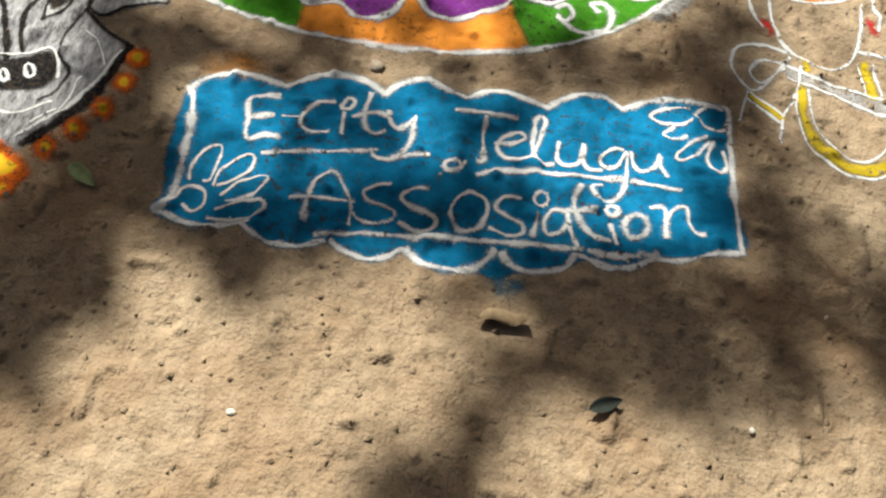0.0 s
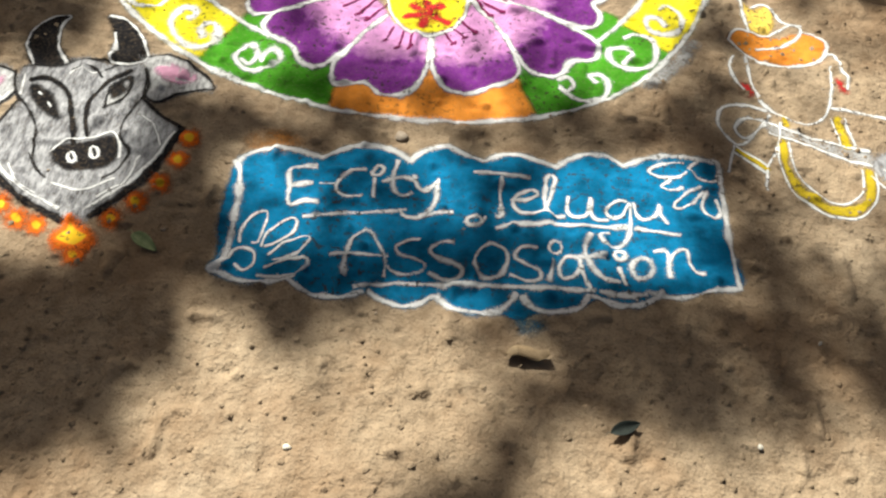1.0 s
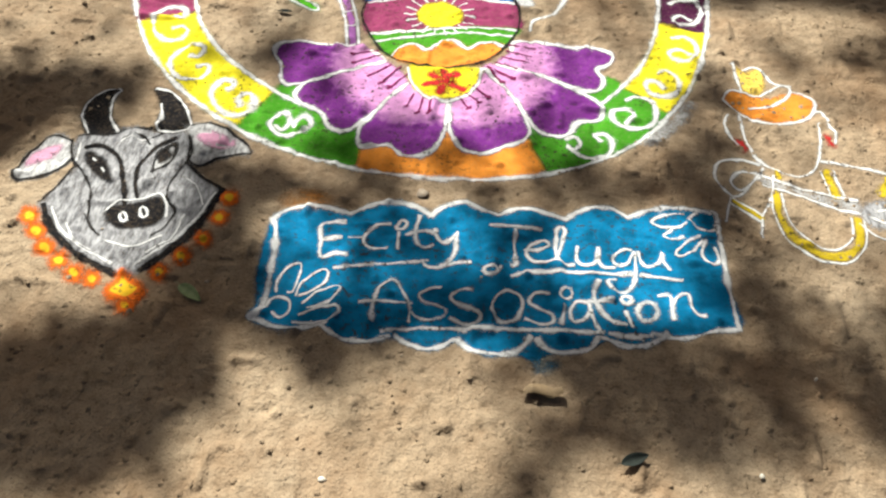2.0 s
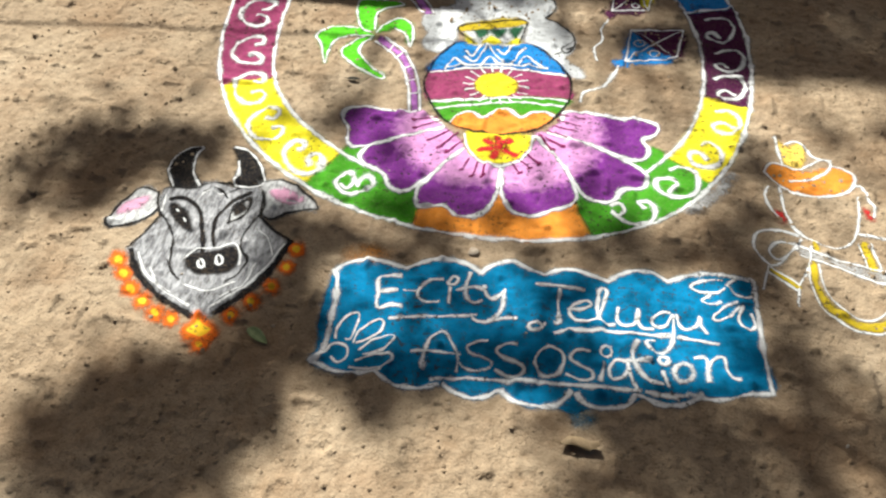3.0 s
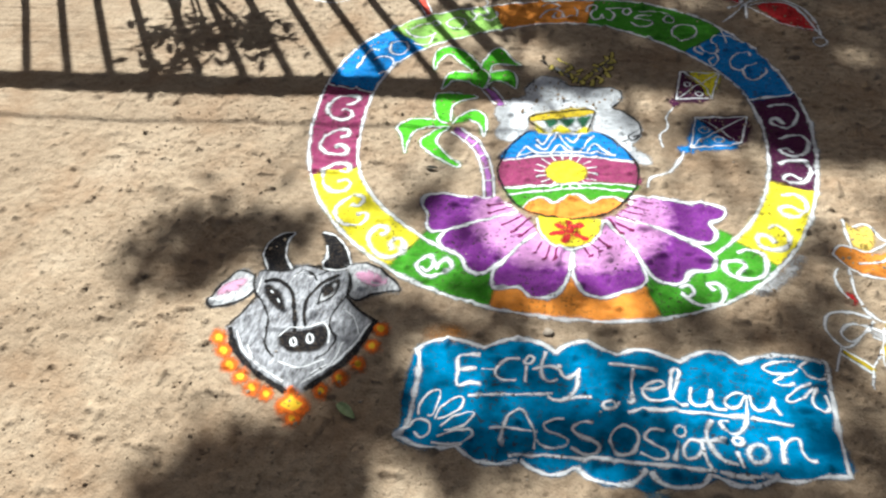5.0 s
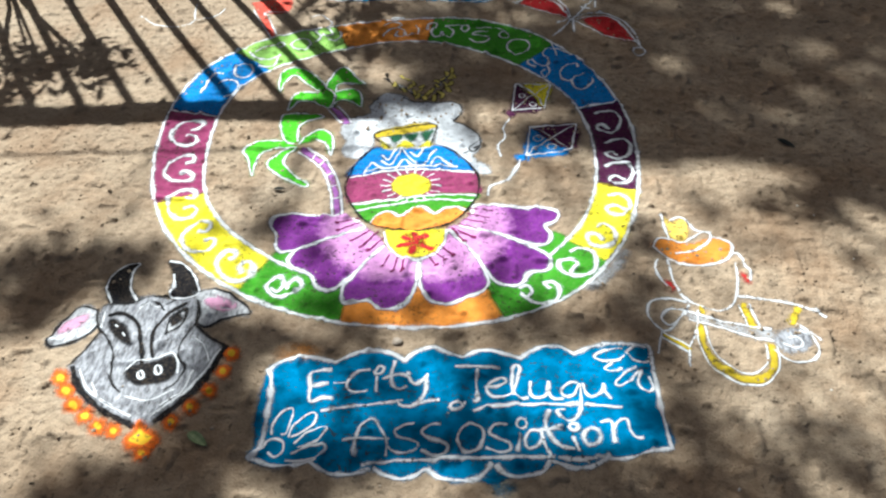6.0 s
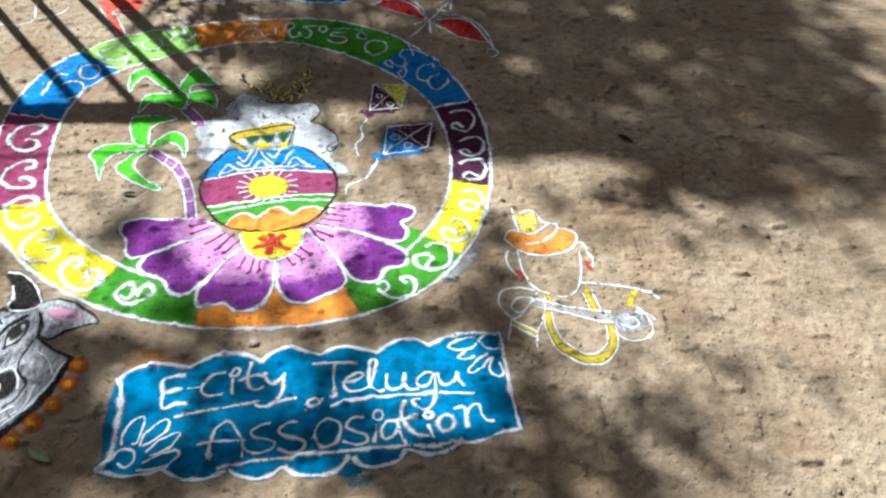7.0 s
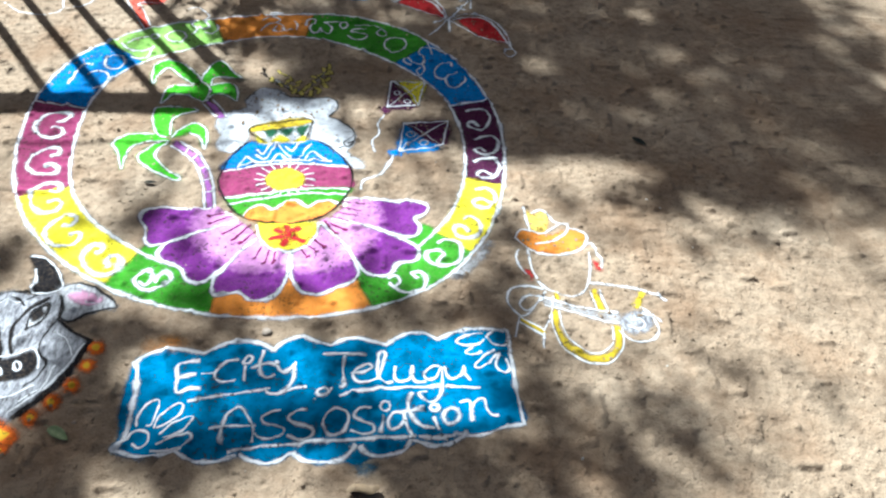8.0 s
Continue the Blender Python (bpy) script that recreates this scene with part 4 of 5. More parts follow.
chalk(palm_low, "trunk_ring", WHITE, "14.5,-18.9 17.5,-15.7", 1.1, 1, on="trunk")
chalk(palm_low, "trunk_ring", WHITE, "17.3,-25.0 20.9,-23.2", 1.1, 1, on="trunk")
chalk(palm_low, "trunk_ring", WHITE, "18.9,-32.2 22.6,-31.5", 1.1, 1, on="trunk")
fill(palm_low, "frond", LIME, "-2.0,1.7 -5.9,3.5 -9.7,13.4 -10.3,21.8 -1.6,23.2 7.3,20.7 0.7,17.7 -2.1,13.6 -0.6,3.6", 1, smooth=True)
chalk(palm_low, "frond_edge", WHITE, "-2.0,1.7 -5.9,3.5 -9.7,13.4 -10.3,21.8 -1.6,23.2 7.3,20.7 0.7,17.7 -2.1,13.6 -0.6,3.6", 1.5, 2, on="frond")
fill(palm_low, "frond", LIME, "0.3,1.7 2.6,7.6 7.7,11.7 12.6,7.8 14.4,0.0 14.0,-4.5 11.3,1.9 6.7,4.5", 1, smooth=True)
chalk(palm_low, "frond_edge", WHITE, "0.3,1.7 2.6,7.6 7.7,11.7 12.6,7.8 14.4,0.0 14.0,-4.5 11.3,1.9 6.7,4.5", 1.5, 2, on="frond")
fill(palm_low, "frond", LIME, "-0.3,-1.0 -8.1,-2.3 -13.6,-6.1 -14.1,-15.3 -13.9,-19.5 -17.7,-9.9 -20.9,-4.4 -19.1,0.2 -14.0,3.4 -7.0,3.5", 1, smooth=True)
chalk(palm_low, "frond_edge", WHITE, "-0.3,-1.0 -8.1,-2.3 -13.6,-6.1 -14.1,-15.3 -13.9,-19.5 -17.7,-9.9 -20.9,-4.4 -19.1,0.2 -14.0,3.4 -7.0,3.5", 1.5, 2, on="frond")
fill(palm_low, "frond", LIME, "-0.1,-2.1 -2.7,-5.9 -3.1,-11.4 3.6,-20.1 8.6,-23.5 6.8,-25.2 -1.9,-20.3 -7.9,-15.1 -9.5,-10.8 -7.2,-6.0 -3.5,-2.2", 1, smooth=True)
chalk(palm_low, "frond_edge", WHITE, "-0.1,-2.1 -2.7,-5.9 -3.1,-11.4 3.6,-20.1 8.6,-23.5 6.8,-25.2 -1.9,-20.3 -7.9,-15.1 -9.5,-10.8 -7.2,-6.0 -3.5,-2.2", 1.5, 2, on="frond")

palm_high = drawing("palm_drawing", -0.65, 2.34, "second green powder palm half hidden by the foam", "ground drawing")
chalk(palm_high, "trunk", PURPLE, "4.8,-12.4 8.5,-17.5 12.3,-23.3", 3.6, 0)
chalk(palm_high, "trunk_edge", WHITE, "2.8,-13.7 6.6,-18.8 10.2,-23.3", 1.5, 1, on="trunk")
chalk(palm_high, "trunk_edge", WHITE, "6.8,-11.1 10.5,-16.2 14.5,-23.2", 1.5, 1, on="trunk")
fill(palm_high, "frond", LIME, "-3.9,1.8 -9.9,6.5 -14.8,12.2 -17.7,13.6 -20.1,6.4 -20.4,-0.6 -22.7,6.3 -23.0,16.0 -19.3,21.0 -12.2,18.6 -5.6,11.3 -1.0,4.2", 1, smooth=True)
chalk(palm_high, "frond_edge", WHITE, "-3.9,1.8 -9.9,6.5 -14.8,12.2 -17.7,13.6 -20.1,6.4 -20.4,-0.6 -22.7,6.3 -23.0,16.0 -19.3,21.0 -12.2,18.6 -5.6,11.3 -1.0,4.2", 1.5, 2, on="frond")
fill(palm_high, "frond", LIME, "-1.0,4.2 -0.5,11.3 2.0,20.2 5.7,21.2 12.4,11.4 16.5,5.8 9.1,7.6 4.2,6.6 3.8,1.0", 1, smooth=True)
chalk(palm_high, "frond_edge", WHITE, "-1.0,4.2 -0.5,11.3 2.0,20.2 5.7,21.2 12.4,11.4 16.5,5.8 9.1,7.6 4.2,6.6 3.8,1.0", 1.5, 2, on="frond")
fill(palm_high, "frond", LIME, "2.8,-0.4 7.4,2.0 12.3,2.9 15.6,-2.5 16.8,-11.4 14.1,-9.2 9.9,-6.2 6.4,-7.1 4.2,-11.5", 1, smooth=True)
chalk(palm_high, "frond_edge", WHITE, "2.8,-0.4 7.4,2.0 12.3,2.9 15.6,-2.5 16.8,-11.4 14.1,-9.2 9.9,-6.2 6.4,-7.1 4.2,-11.5", 1.5, 2, on="frond")
fill(palm_high, "frond", LIME, "-3.5,-0.5 -9.8,-0.5 -14.1,-3.8 -14.5,-13.9 -12.5,-11.7 -9.7,-7.3 -4.6,-8.1 2.4,-12.4 4.1,-8.0 3.4,-0.8 -0.9,3.7", 1, smooth=True)
chalk(palm_high, "frond_edge", WHITE, "-3.5,-0.5 -9.8,-0.5 -14.1,-3.8 -14.5,-13.9 -12.5,-11.7 -9.7,-7.3 -4.6,-8.1 2.4,-12.4 4.1,-8.0 3.4,-0.8 -0.9,3.7", 1.5, 2, on="frond")

kite_a = drawing("kite_drawing", 0.18, 2.41, "plum and yellow kite with white edge and tail", "ground drawing")
fill(kite_a, "panel", PLUM, "-0.4,0.1 11.5,-18.1 -2.1,-20.3", 0, smooth=False)
fill(kite_a, "panel", YELLOW, "3.1,0.1 14.9,0.1 10.8,-16.3", 0, smooth=False)
fill(kite_a, "bow", PLUM, "-5.7,-20.3 -2.8,-25.4 -0.4,-22.0 -3.3,-19.4", 0, smooth=False)
chalk(kite_a, "edge", WHITE, "-0.4,0.1 14.9,0.1|14.9,0.1 11.5,-18.1|11.5,-18.1 -2.1,-20.3|-2.1,-20.3 -0.4,0.1", 1.4, 2)
chalk(kite_a, "spar", WHITE, "-0.4,0.1 6.7,-6.4 11.5,-18.1|-2.1,-20.3 6.6,-9.6 14.9,0.1", 1.0, 2)
chalk(kite_a, "tail", WHITE, "-3.3,-26.2 -5.6,-33.6 -5.1,-40.4 -7.8,-45.4 -6.5,-52.6", 1.3, 1)
chalk(kite_a, "eye_mark", WHITE, "3.2,-10.7 2.4,-11.8 1.5,-11.5 1.0,-10.0 1.2,-8.2 2.1,-7.4 3.0,-8.0 3.4,-9.6 3.0,-11.3|8.0,-16.7 7.0,-17.6 5.9,-17.4 5.3,-16.2 5.6,-14.8 6.6,-14.1 7.7,-14.6 8.2,-15.9 7.7,-17.2", 0.9, 2)

kite_b = drawing("kite_drawing", 0.23, 2.08, "blue and plum kite with white edge and tail", "ground drawing")
fill(kite_b, "panel", BLUE, "0.1,0.5 15.6,-15.8 -1.7,-19.0", 0, smooth=False)
fill(kite_b, "panel", PLUM, "0.1,0.5 18.8,2.5 15.6,-15.8", 0, smooth=False)
fill(kite_b, "bow", BLUE, "-6.1,-18.9 -4.4,-23.4 -0.8,-22.3 -1.7,-19.0", 0, smooth=False)
chalk(kite_b, "edge", WHITE, "0.1,0.5 18.8,2.5|18.8,2.5 15.6,-15.8|15.6,-15.8 -1.7,-19.0|-1.7,-19.0 0.1,0.5", 1.4, 2)
chalk(kite_b, "spar", WHITE, "0.1,0.5 7.8,-5.6 15.6,-15.8|-1.7,-19.0 7.8,-7.6 18.8,2.5", 1.0, 2)
chalk(kite_b, "tail", WHITE, "-4.4,-22.6 -6.2,-28.0 -8.8,-32.9 -15.2,-37.6 -16.4,-42.3", 2.0, 1)
chalk(kite_b, "eye_mark", WHITE, "4.7,-8.5 3.5,-9.4 2.1,-9.2 1.3,-7.8 1.7,-6.3 3.0,-5.5 4.4,-6.1 5.0,-7.5 4.4,-8.9|9.8,-13.9 8.6,-14.9 7.2,-14.6 6.4,-13.3 6.8,-11.8 8.1,-11.1 9.5,-11.6 10.0,-13.0 9.4,-14.4", 0.9, 2)

bow = drawing("bow_and_arrow_drawing", 0.2, 2.85, "red bow and arrow outlined in white powder on earth", "ground drawing")
fill(bow, "limb", RED, "30.3,16.9 37.7,19.9 46.0,16.9 51.2,7.4 54.5,-6.2 41.5,0.5", 0, smooth=False)
fill(bow, "limb", RED, "0.1,35.6 6.7,40.8 15.6,39.5 21.6,30.5 25.5,18.1 12.1,25.4", 0, smooth=False)
chalk(bow, "limb_edge", WHITE, "26.6,18.1 35.0,22.4 43.6,21.2 51.3,13.3 55.4,0.5 55.4,-9.5|28.8,16.9 37.6,19.3 46.0,16.9 51.2,7.4 54.5,-6.2|25.5,18.1 23.4,30.5 18.6,39.5 11.4,46.2 3.9,47.5|24.9,18.1 19.7,33.1 12.6,39.5 5.2,40.8 -0.8,36.9", 1.8, 1)
chalk(bow, "string", WHITE, "-8.2,42.1 3.5,31.7 14.9,23.6 26.5,16.3 41.4,-0.1 54.5,-6.2", 1.1, 1)
chalk(bow, "arrow", WHITE, "16.0,-0.6 26.6,16.9 37.8,38.3|33.4,38.3 38.9,40.9 38.5,29.3|18.7,13.3 26.6,16.9|26.2,3.9 26.6,16.9|31.2,29.3 35.5,28.0", 2.0, 1)
chalk(bow, "curl", WHITE, "56.8,-17.2 54.8,-19.0 52.8,-18.5 51.9,-16.1 52.8,-13.1 54.9,-11.7 56.8,-12.6 57.4,-15.4 56.1,-18.1|55.4,-9.5 56.5,-11.7", 1.5, 1)

far_banner = drawing("lettered_banner", -0.45, 3.28, "second teal banner with white edge at the far side", "ground drawing")
fill(far_banner, "field", TEAL, "-39.5,-1.2 -19.8,-5.1 6.5,-3.7 30.2,-4.9 53.2,-0.9 55.2,43.6 -48.9,42.9", 0, smooth=False)
chalk(far_banner, "border", WHITE, "-43.7,13.7 -40.3,-1.9 -29.9,-5.8 -19.8,-5.1 -6.9,-2.4 6.7,-5.0 18.2,-2.3 30.3,-5.6 42.0,-4.9 53.2,-1.6 55.3,17.6", 1.7, 1)

streamer = drawing("streamer_drawing", -1.0, 2.9, "red powder streamer with white edge on earth", "ground drawing")
fill(streamer, "tail", SCARLET, "-19.1,29.5 -9.6,10.6 -1.6,-5.8 -0.1,-2.3 -6.6,10.7 -9.7,18.7 1.2,19.5 -0.6,34.9", 0, smooth=False)
chalk(streamer, "edge", WHITE, "-16.8,21.7 -9.6,8.2 -1.5,-6.3|0.7,-3.4 -6.3,11.9 -9.7,18.7 1.1,20.1", 1.3, 1)

swag = drawing("swag_drawing", -1.5, 3.0, "white powder swags drawn on bare earth", "ground drawing")
chalk(swag, "swag", WHITE, "-24.5,5.8 -15.2,-2.8 -6.5,-5.7 0.8,-5.0 5.9,0.0|5.9,0.0 2.9,8.8 1.0,19.2|6.5,1.3 14.5,5.2 17.9,12.8", 1.3, 0)

# the bull's head

bull = drawing("bull_head_drawing", -0.95, 0.9, "grey and black powder bull head with orange marigold garland", "ground drawing")
fill(bull, "face", GREYCHALK, "-21.9,-7.1 -20.2,-3.7 -18.4,0.7 -17.0,5.1 -19.8,10.3 -20.3,16.2 -17.0,17.8 -12.1,18.2 -8.9,20.1 -5.4,21.3 -1.0,20.2 2.8,20.4 5.9,22.8 9.9,19.6 12.3,12.5 11.8,10.0 16.3,6.0 22.0,2.5 23.5,0.5 22.7,-5.2 20.1,-13.1 15.7,-20.2 11.6,-25.0 9.5,-26.4 4.4,-26.4 -2.0,-23.7 -9.8,-20.1 -15.9,-14.9 -19.7,-10.1", 0, smooth=True)
fill(bull, "ear", PALEGREY, "-21.0,14.0 -27.1,15.5 -30.1,11.0 -31.9,4.3 -31.5,0.2 -26.1,0.5 -20.8,3.9 -18.7,8.0", 1, smooth=True)
chalk(bull, "ear_edge", CHARCOAL, "-21.0,14.0 -27.1,15.5 -30.1,11.0 -31.9,4.3 -31.5,0.2 -26.1,0.5 -20.8,3.9 -18.7,8.0", 1.2, 2, on="ear")
fill(bull, "inner_ear", PINK, "-30.3,5.1 -28.6,10.0 -23.6,12.2 -23.4,9.7 -27.0,6.5", 2, smooth=True, on="ear")
fill(bull, "ear", PALEGREY, "7.7,23.1 12.8,25.3 18.1,23.7 22.8,20.7 28.1,15.4 23.9,14.2 19.0,11.8 15.3,8.9 11.8,11.2 10.7,17.2", 1, smooth=True)
chalk(bull, "ear_edge", CHARCOAL, "7.7,23.1 12.8,25.3 18.1,23.7 22.8,20.7 28.1,15.4 23.9,14.2 19.0,11.8 15.3,8.9 11.8,11.2 10.7,17.2", 1.2, 2, on="ear")
fill(bull, "inner_ear", PINK, "11.7,19.9 14.9,21.8 19.0,20.7 22.7,18.1 17.7,16.0", 2, smooth=True, on="ear")
fill(bull, "horn", SOOT, "-17.7,17.2 -21.7,23.2 -22.2,28.7 -19.6,34.0 -15.1,35.6 -15.8,31.2 -14.1,24.5 -9.9,18.6", 1, smooth=True)
chalk(bull, "horn_edge", WHITE, "-17.7,17.2 -21.7,23.2 -22.2,28.7 -19.6,34.0 -15.1,35.6 -15.8,31.2 -14.1,24.5 -9.9,18.6", 1.2, 2, on="horn")
fill(bull, "horn", SOOT, "-5.3,37.3 0.5,35.4 5.9,29.5 8.6,23.3 5.6,20.9 0.6,21.0 -0.1,25.7 -1.6,30.9", 1, smooth=True)
chalk(bull, "horn_edge", WHITE, "-5.3,37.3 0.5,35.4 5.9,29.5 8.6,23.3 5.6,20.9 0.6,21.0 -0.1,25.7 -1.6,30.9", 1.2, 2, on="horn")
chalk(bull, "collar", SOOT, "23.5,1.9 21.7,-6.5 18.8,-13.4 15.0,-19.9 10.8,-25.1", 2.6, 1)
chalk(bull, "collar", SOOT, "-20.4,-7.5 -16.2,-13.9 -10.1,-19.1 -4.3,-22.6 1.2,-25.1 4.9,-26.7", 2.6, 1)
chalk(bull, "collar_edge", WHITE, "22.1,0.7 20.1,-6.8 17.1,-13.3 12.9,-19.1 8.9,-23.9", 1.1, 2)
chalk(bull, "collar_edge", WHITE, "-17.6,-8.5 -14.2,-13.5 -8.9,-17.8 -3.2,-20.9 3.3,-23.7", 1.1, 2)
chalk(bull, "contour", CHARCOAL, "-17.4,6.5 -13.7,3.3 -10.0,-1.7 -8.4,-6.7 -7.3,-11.2 -4.6,-14.2|11.8,10.0 10.4,5.7 9.7,1.3 11.3,-4.0 13.8,-7.1 12.7,-10.8 10.2,-14.7|-8.6,-9.7 -6.1,-13.2 -2.9,-15.6|-7.4,16.5 -5.2,18.4 -2.5,17.9 0.2,14.8|-21.9,-7.1 -19.7,-2.7 -17.0,5.1|11.8,10.0 17.1,5.5 22.7,2.6|-21.2,15.0 -19.9,10.3 -16.5,5.2|9.7,19.6 11.8,14.4 12.0,10.5|-20.2,16.7 -11.9,17.7 -5.3,21.0 1.9,20.2|-0.1,17.8 5.9,22.8", 1.3, 1)
fill(bull, "eye", SOOT, "-15.8,10.8 -13.0,9.8 -9.4,7.0 -5.8,1.4 -9.2,2.7 -12.7,5.4", 1, smooth=True)
chalk(bull, "glint", WHITE, "-13.1,8.5 -12.0,7.5|-9.6,5.4 -8.7,4.4", 0.9, 3, on="eye")
chalk(bull, "brow", SOOT, "-16.6,12.4 -13.8,13.2 -9.2,11.6 -5.3,7.6 -2.5,1.3 0.2,-5.5", 1.8, 2)
fill(bull, "eye", PALEGREY, "3.9,5.6 3.3,10.6 4.9,14.1 7.0,16.3 8.0,12.0 6.5,8.3", 1, smooth=True)
chalk(bull, "eye_edge", CHARCOAL, "3.9,5.6 3.3,10.6 4.9,14.1 7.0,16.3 8.0,12.0 6.5,8.3 3.9,5.6", 1.5, 2, on="eye")
fill(bull, "pupil", SOOT, "3.6,10.9 3.8,13.4 5.4,13.9 6.8,12.0 6.1,9.9 4.8,9.0", 2, smooth=True, on="eye")
chalk(bull, "brow", SOOT, "2.9,-3.4 0.6,2.0 -0.1,7.1 1.5,12.3 3.7,15.8 6.1,18.6", 1.8, 2)
chalk(bull, "scribble", WHITE, "12.0,5.3 16.8,2.0 20.0,-3.5", 0.9, 1)
chalk(bull, "scribble", WHITE, "-0.8,-17.3 6.4,-18.3 12.5,-14.2", 0.9, 1)
chalk(bull, "scribble", WHITE, "-18.7,13.9 -17.5,7.5", 0.9, 1)
chalk(bull, "scribble", WHITE, "-7.6,14.9 -6.5,17.1 -1.6,16.5", 0.9, 1)
chalk(bull, "scribble", WHITE, "-12.1,-13.1 -8.2,-17.7 -3.6,-19.9", 0.9, 1)
chalk(bull, "scribble", WHITE, "16.4,-7.4 15.3,-14.1 10.4,-19.6", 0.9, 1)
fill(bull, "muzzle", SOOT, "-3.6,-8.1 -1.3,-6.1 3.8,-5.1 8.5,-2.8 11.0,-6.4 9.9,-10.5 5.0,-12.7 0.2,-12.8", 1, smooth=True)
chalk(bull, "nostril", WHITE, "2.6,-10.5 2.3,-11.3 1.6,-11.2 0.8,-10.4 0.5,-9.2 0.9,-8.5 1.7,-8.8 2.4,-9.8 2.6,-10.9", 1.0, 2, on="muzzle")
chalk(bull, "nostril", WHITE, "7.2,-8.6 6.9,-9.5 6.0,-9.5 5.2,-8.4 4.9,-7.1 5.3,-6.4 6.3,-6.6 7.1,-7.8 7.2,-9.0", 1.0, 2, on="muzzle")
chalk(bull, "muzzle_edge", WHITE, "-3.8,-8.8 -1.7,-5.0 3.9,-3.9 8.2,-1.7 11.3,-5.2 11.8,-8.4", 1.0, 2, on="muzzle")
fill(bull, "marigold", MARIGOLD, "-19.6,-12.5 -20.7,-14.1 -23.0,-13.7 -24.6,-11.7 -24.2,-9.6 -22.1,-9.3 -20.1,-10.9 -19.8,-13.2", 1, smooth=True)
fill(bull, "marigold", MARIGOLD, "-16.3,-16.7 -17.4,-18.2 -19.6,-17.9 -21.2,-15.9 -20.8,-13.9 -18.7,-13.6 -16.7,-15.2 -16.5,-17.3", 1, smooth=True)
fill(bull, "marigold", MARIGOLD, "-12.3,-21.2 -13.4,-22.7 -15.6,-22.4 -17.1,-20.5 -16.7,-18.6 -14.7,-18.2 -12.7,-19.8 -12.5,-21.9", 1, smooth=True)
fill(bull, "marigold", MARIGOLD, "-7.6,-24.4 -8.7,-25.9 -10.8,-25.6 -12.3,-23.7 -11.9,-21.8 -9.9,-21.5 -8.0,-23.0 -7.8,-25.0", 1, smooth=True)
fill(bull, "marigold", MARIGOLD, "-2.6,-27.6 -3.7,-29.1 -5.8,-28.8 -7.2,-27.0 -6.8,-25.1 -4.8,-24.8 -3.0,-26.3 -2.8,-28.2", 1, smooth=True)
fill(bull, "marigold", MARIGOLD, "2.3,-29.0 1.2,-30.4 -0.8,-30.1 -2.2,-28.3 -1.7,-26.5 0.2,-26.2 2.0,-27.6 2.1,-29.6", 1, smooth=True)
fill(bull, "marigold", MARIGOLD, "17.7,-25.8 16.6,-27.2 14.6,-26.9 13.4,-25.2 13.9,-23.3 15.8,-23.0 17.5,-24.5 17.5,-26.4", 1, smooth=True)
fill(bull, "marigold", MARIGOLD, "21.2,-20.6 20.1,-22.1 18.1,-21.7 16.9,-19.9 17.4,-18.0 19.4,-17.7 21.0,-19.2 21.0,-21.2", 1, smooth=True)
fill(bull, "marigold", MARIGOLD, "25.3,-15.0 24.1,-16.4 22.1,-16.1 20.9,-14.2 21.5,-12.3 23.4,-12.0 25.0,-13.5 25.0,-15.6", 1, smooth=True)
fill(bull, "marigold", MARIGOLD, "27.4,-8.1 26.2,-9.6 24.1,-9.2 22.9,-7.3 23.5,-5.3 25.5,-5.0 27.1,-6.6 27.1,-8.8", 1, smooth=True)
fill(bull, "marigold", MARIGOLD, "28.3,-1.6 27.1,-3.2 25.0,-2.8 23.8,-0.7 24.4,1.3 26.4,1.6 28.1,-0.1 28.1,-2.3", 1, smooth=True)
fill(bull, "marigold", MARIGOLD, "9.0,-32.8 7.9,-34.1 5.9,-33.9 4.6,-32.2 5.1,-30.4 7.0,-30.1 8.7,-31.5 8.8,-33.4", 1, smooth=True)
fill(bull, "marigold", MARIGOLD, "13.8,-31.4 12.7,-32.8 10.7,-32.5 9.5,-30.8 10.0,-29.0 11.9,-28.7 13.5,-30.1 13.6,-32.0", 1, smooth=True)
fill(bull, "marigold", MARIGOLD, "12.5,-35.4 11.5,-36.7 9.5,-36.5 8.3,-34.8 8.8,-33.1 10.6,-32.8 12.3,-34.1 12.3,-35.9", 1, smooth=True)
fill(bull, "pendant", MARIGOLD, "6.5,-25.2 9.4,-27.8 12.8,-29.4 12.0,-31.8 10.0,-33.7 6.8,-32.9 4.5,-31.5 5.9,-28.5", 2, smooth=True, label="orange and yellow star pendant")

# the figure drawing, plain shapes

figure = drawing("figure_drawing", 0.8, 1.15, "plain line drawing of a bust with orange hat and yellow garland", "ground drawing")
fill(figure, "hat", ORANGE, "-17.3,23.8 -15.3,27.6 -11.3,27.5 -5.4,25.6 0.0,27.3 5.3,28.4 8.4,25.3 7.6,21.2 4.2,17.5 -3.1,15.7 -9.0,16.5 -13.5,19.4", 0, smooth=True)
fill(figure, "plume", YELLOWPALE, "-11.6,38.9 -11.8,31.2 -10.3,27.5 -6.1,28.0 -3.8,35.6 -5.3,38.8 -9.0,35.7", 0, smooth=True)
chalk(figure, "outline", WHITE, "-17.3,23.8 -15.3,27.6 -11.3,27.5 -7.3,26.5 -0.4,30.9 2.6,30.2 0.8,26.4 -4.0,22.1 -10.3,20.8|2.4,29.3 6.4,28.3 8.7,24.7 6.7,19.8 3.1,17.0 -3.2,15.2 -9.1,15.9 -13.6,18.8 -17.3,23.8|-12.6,39.9 -12.1,32.7 -11.6,28.1|-9.8,37.3 -7.0,39.2 -4.4,37.8 -1.8,32.2 2.8,31.5", 1.4, 1)
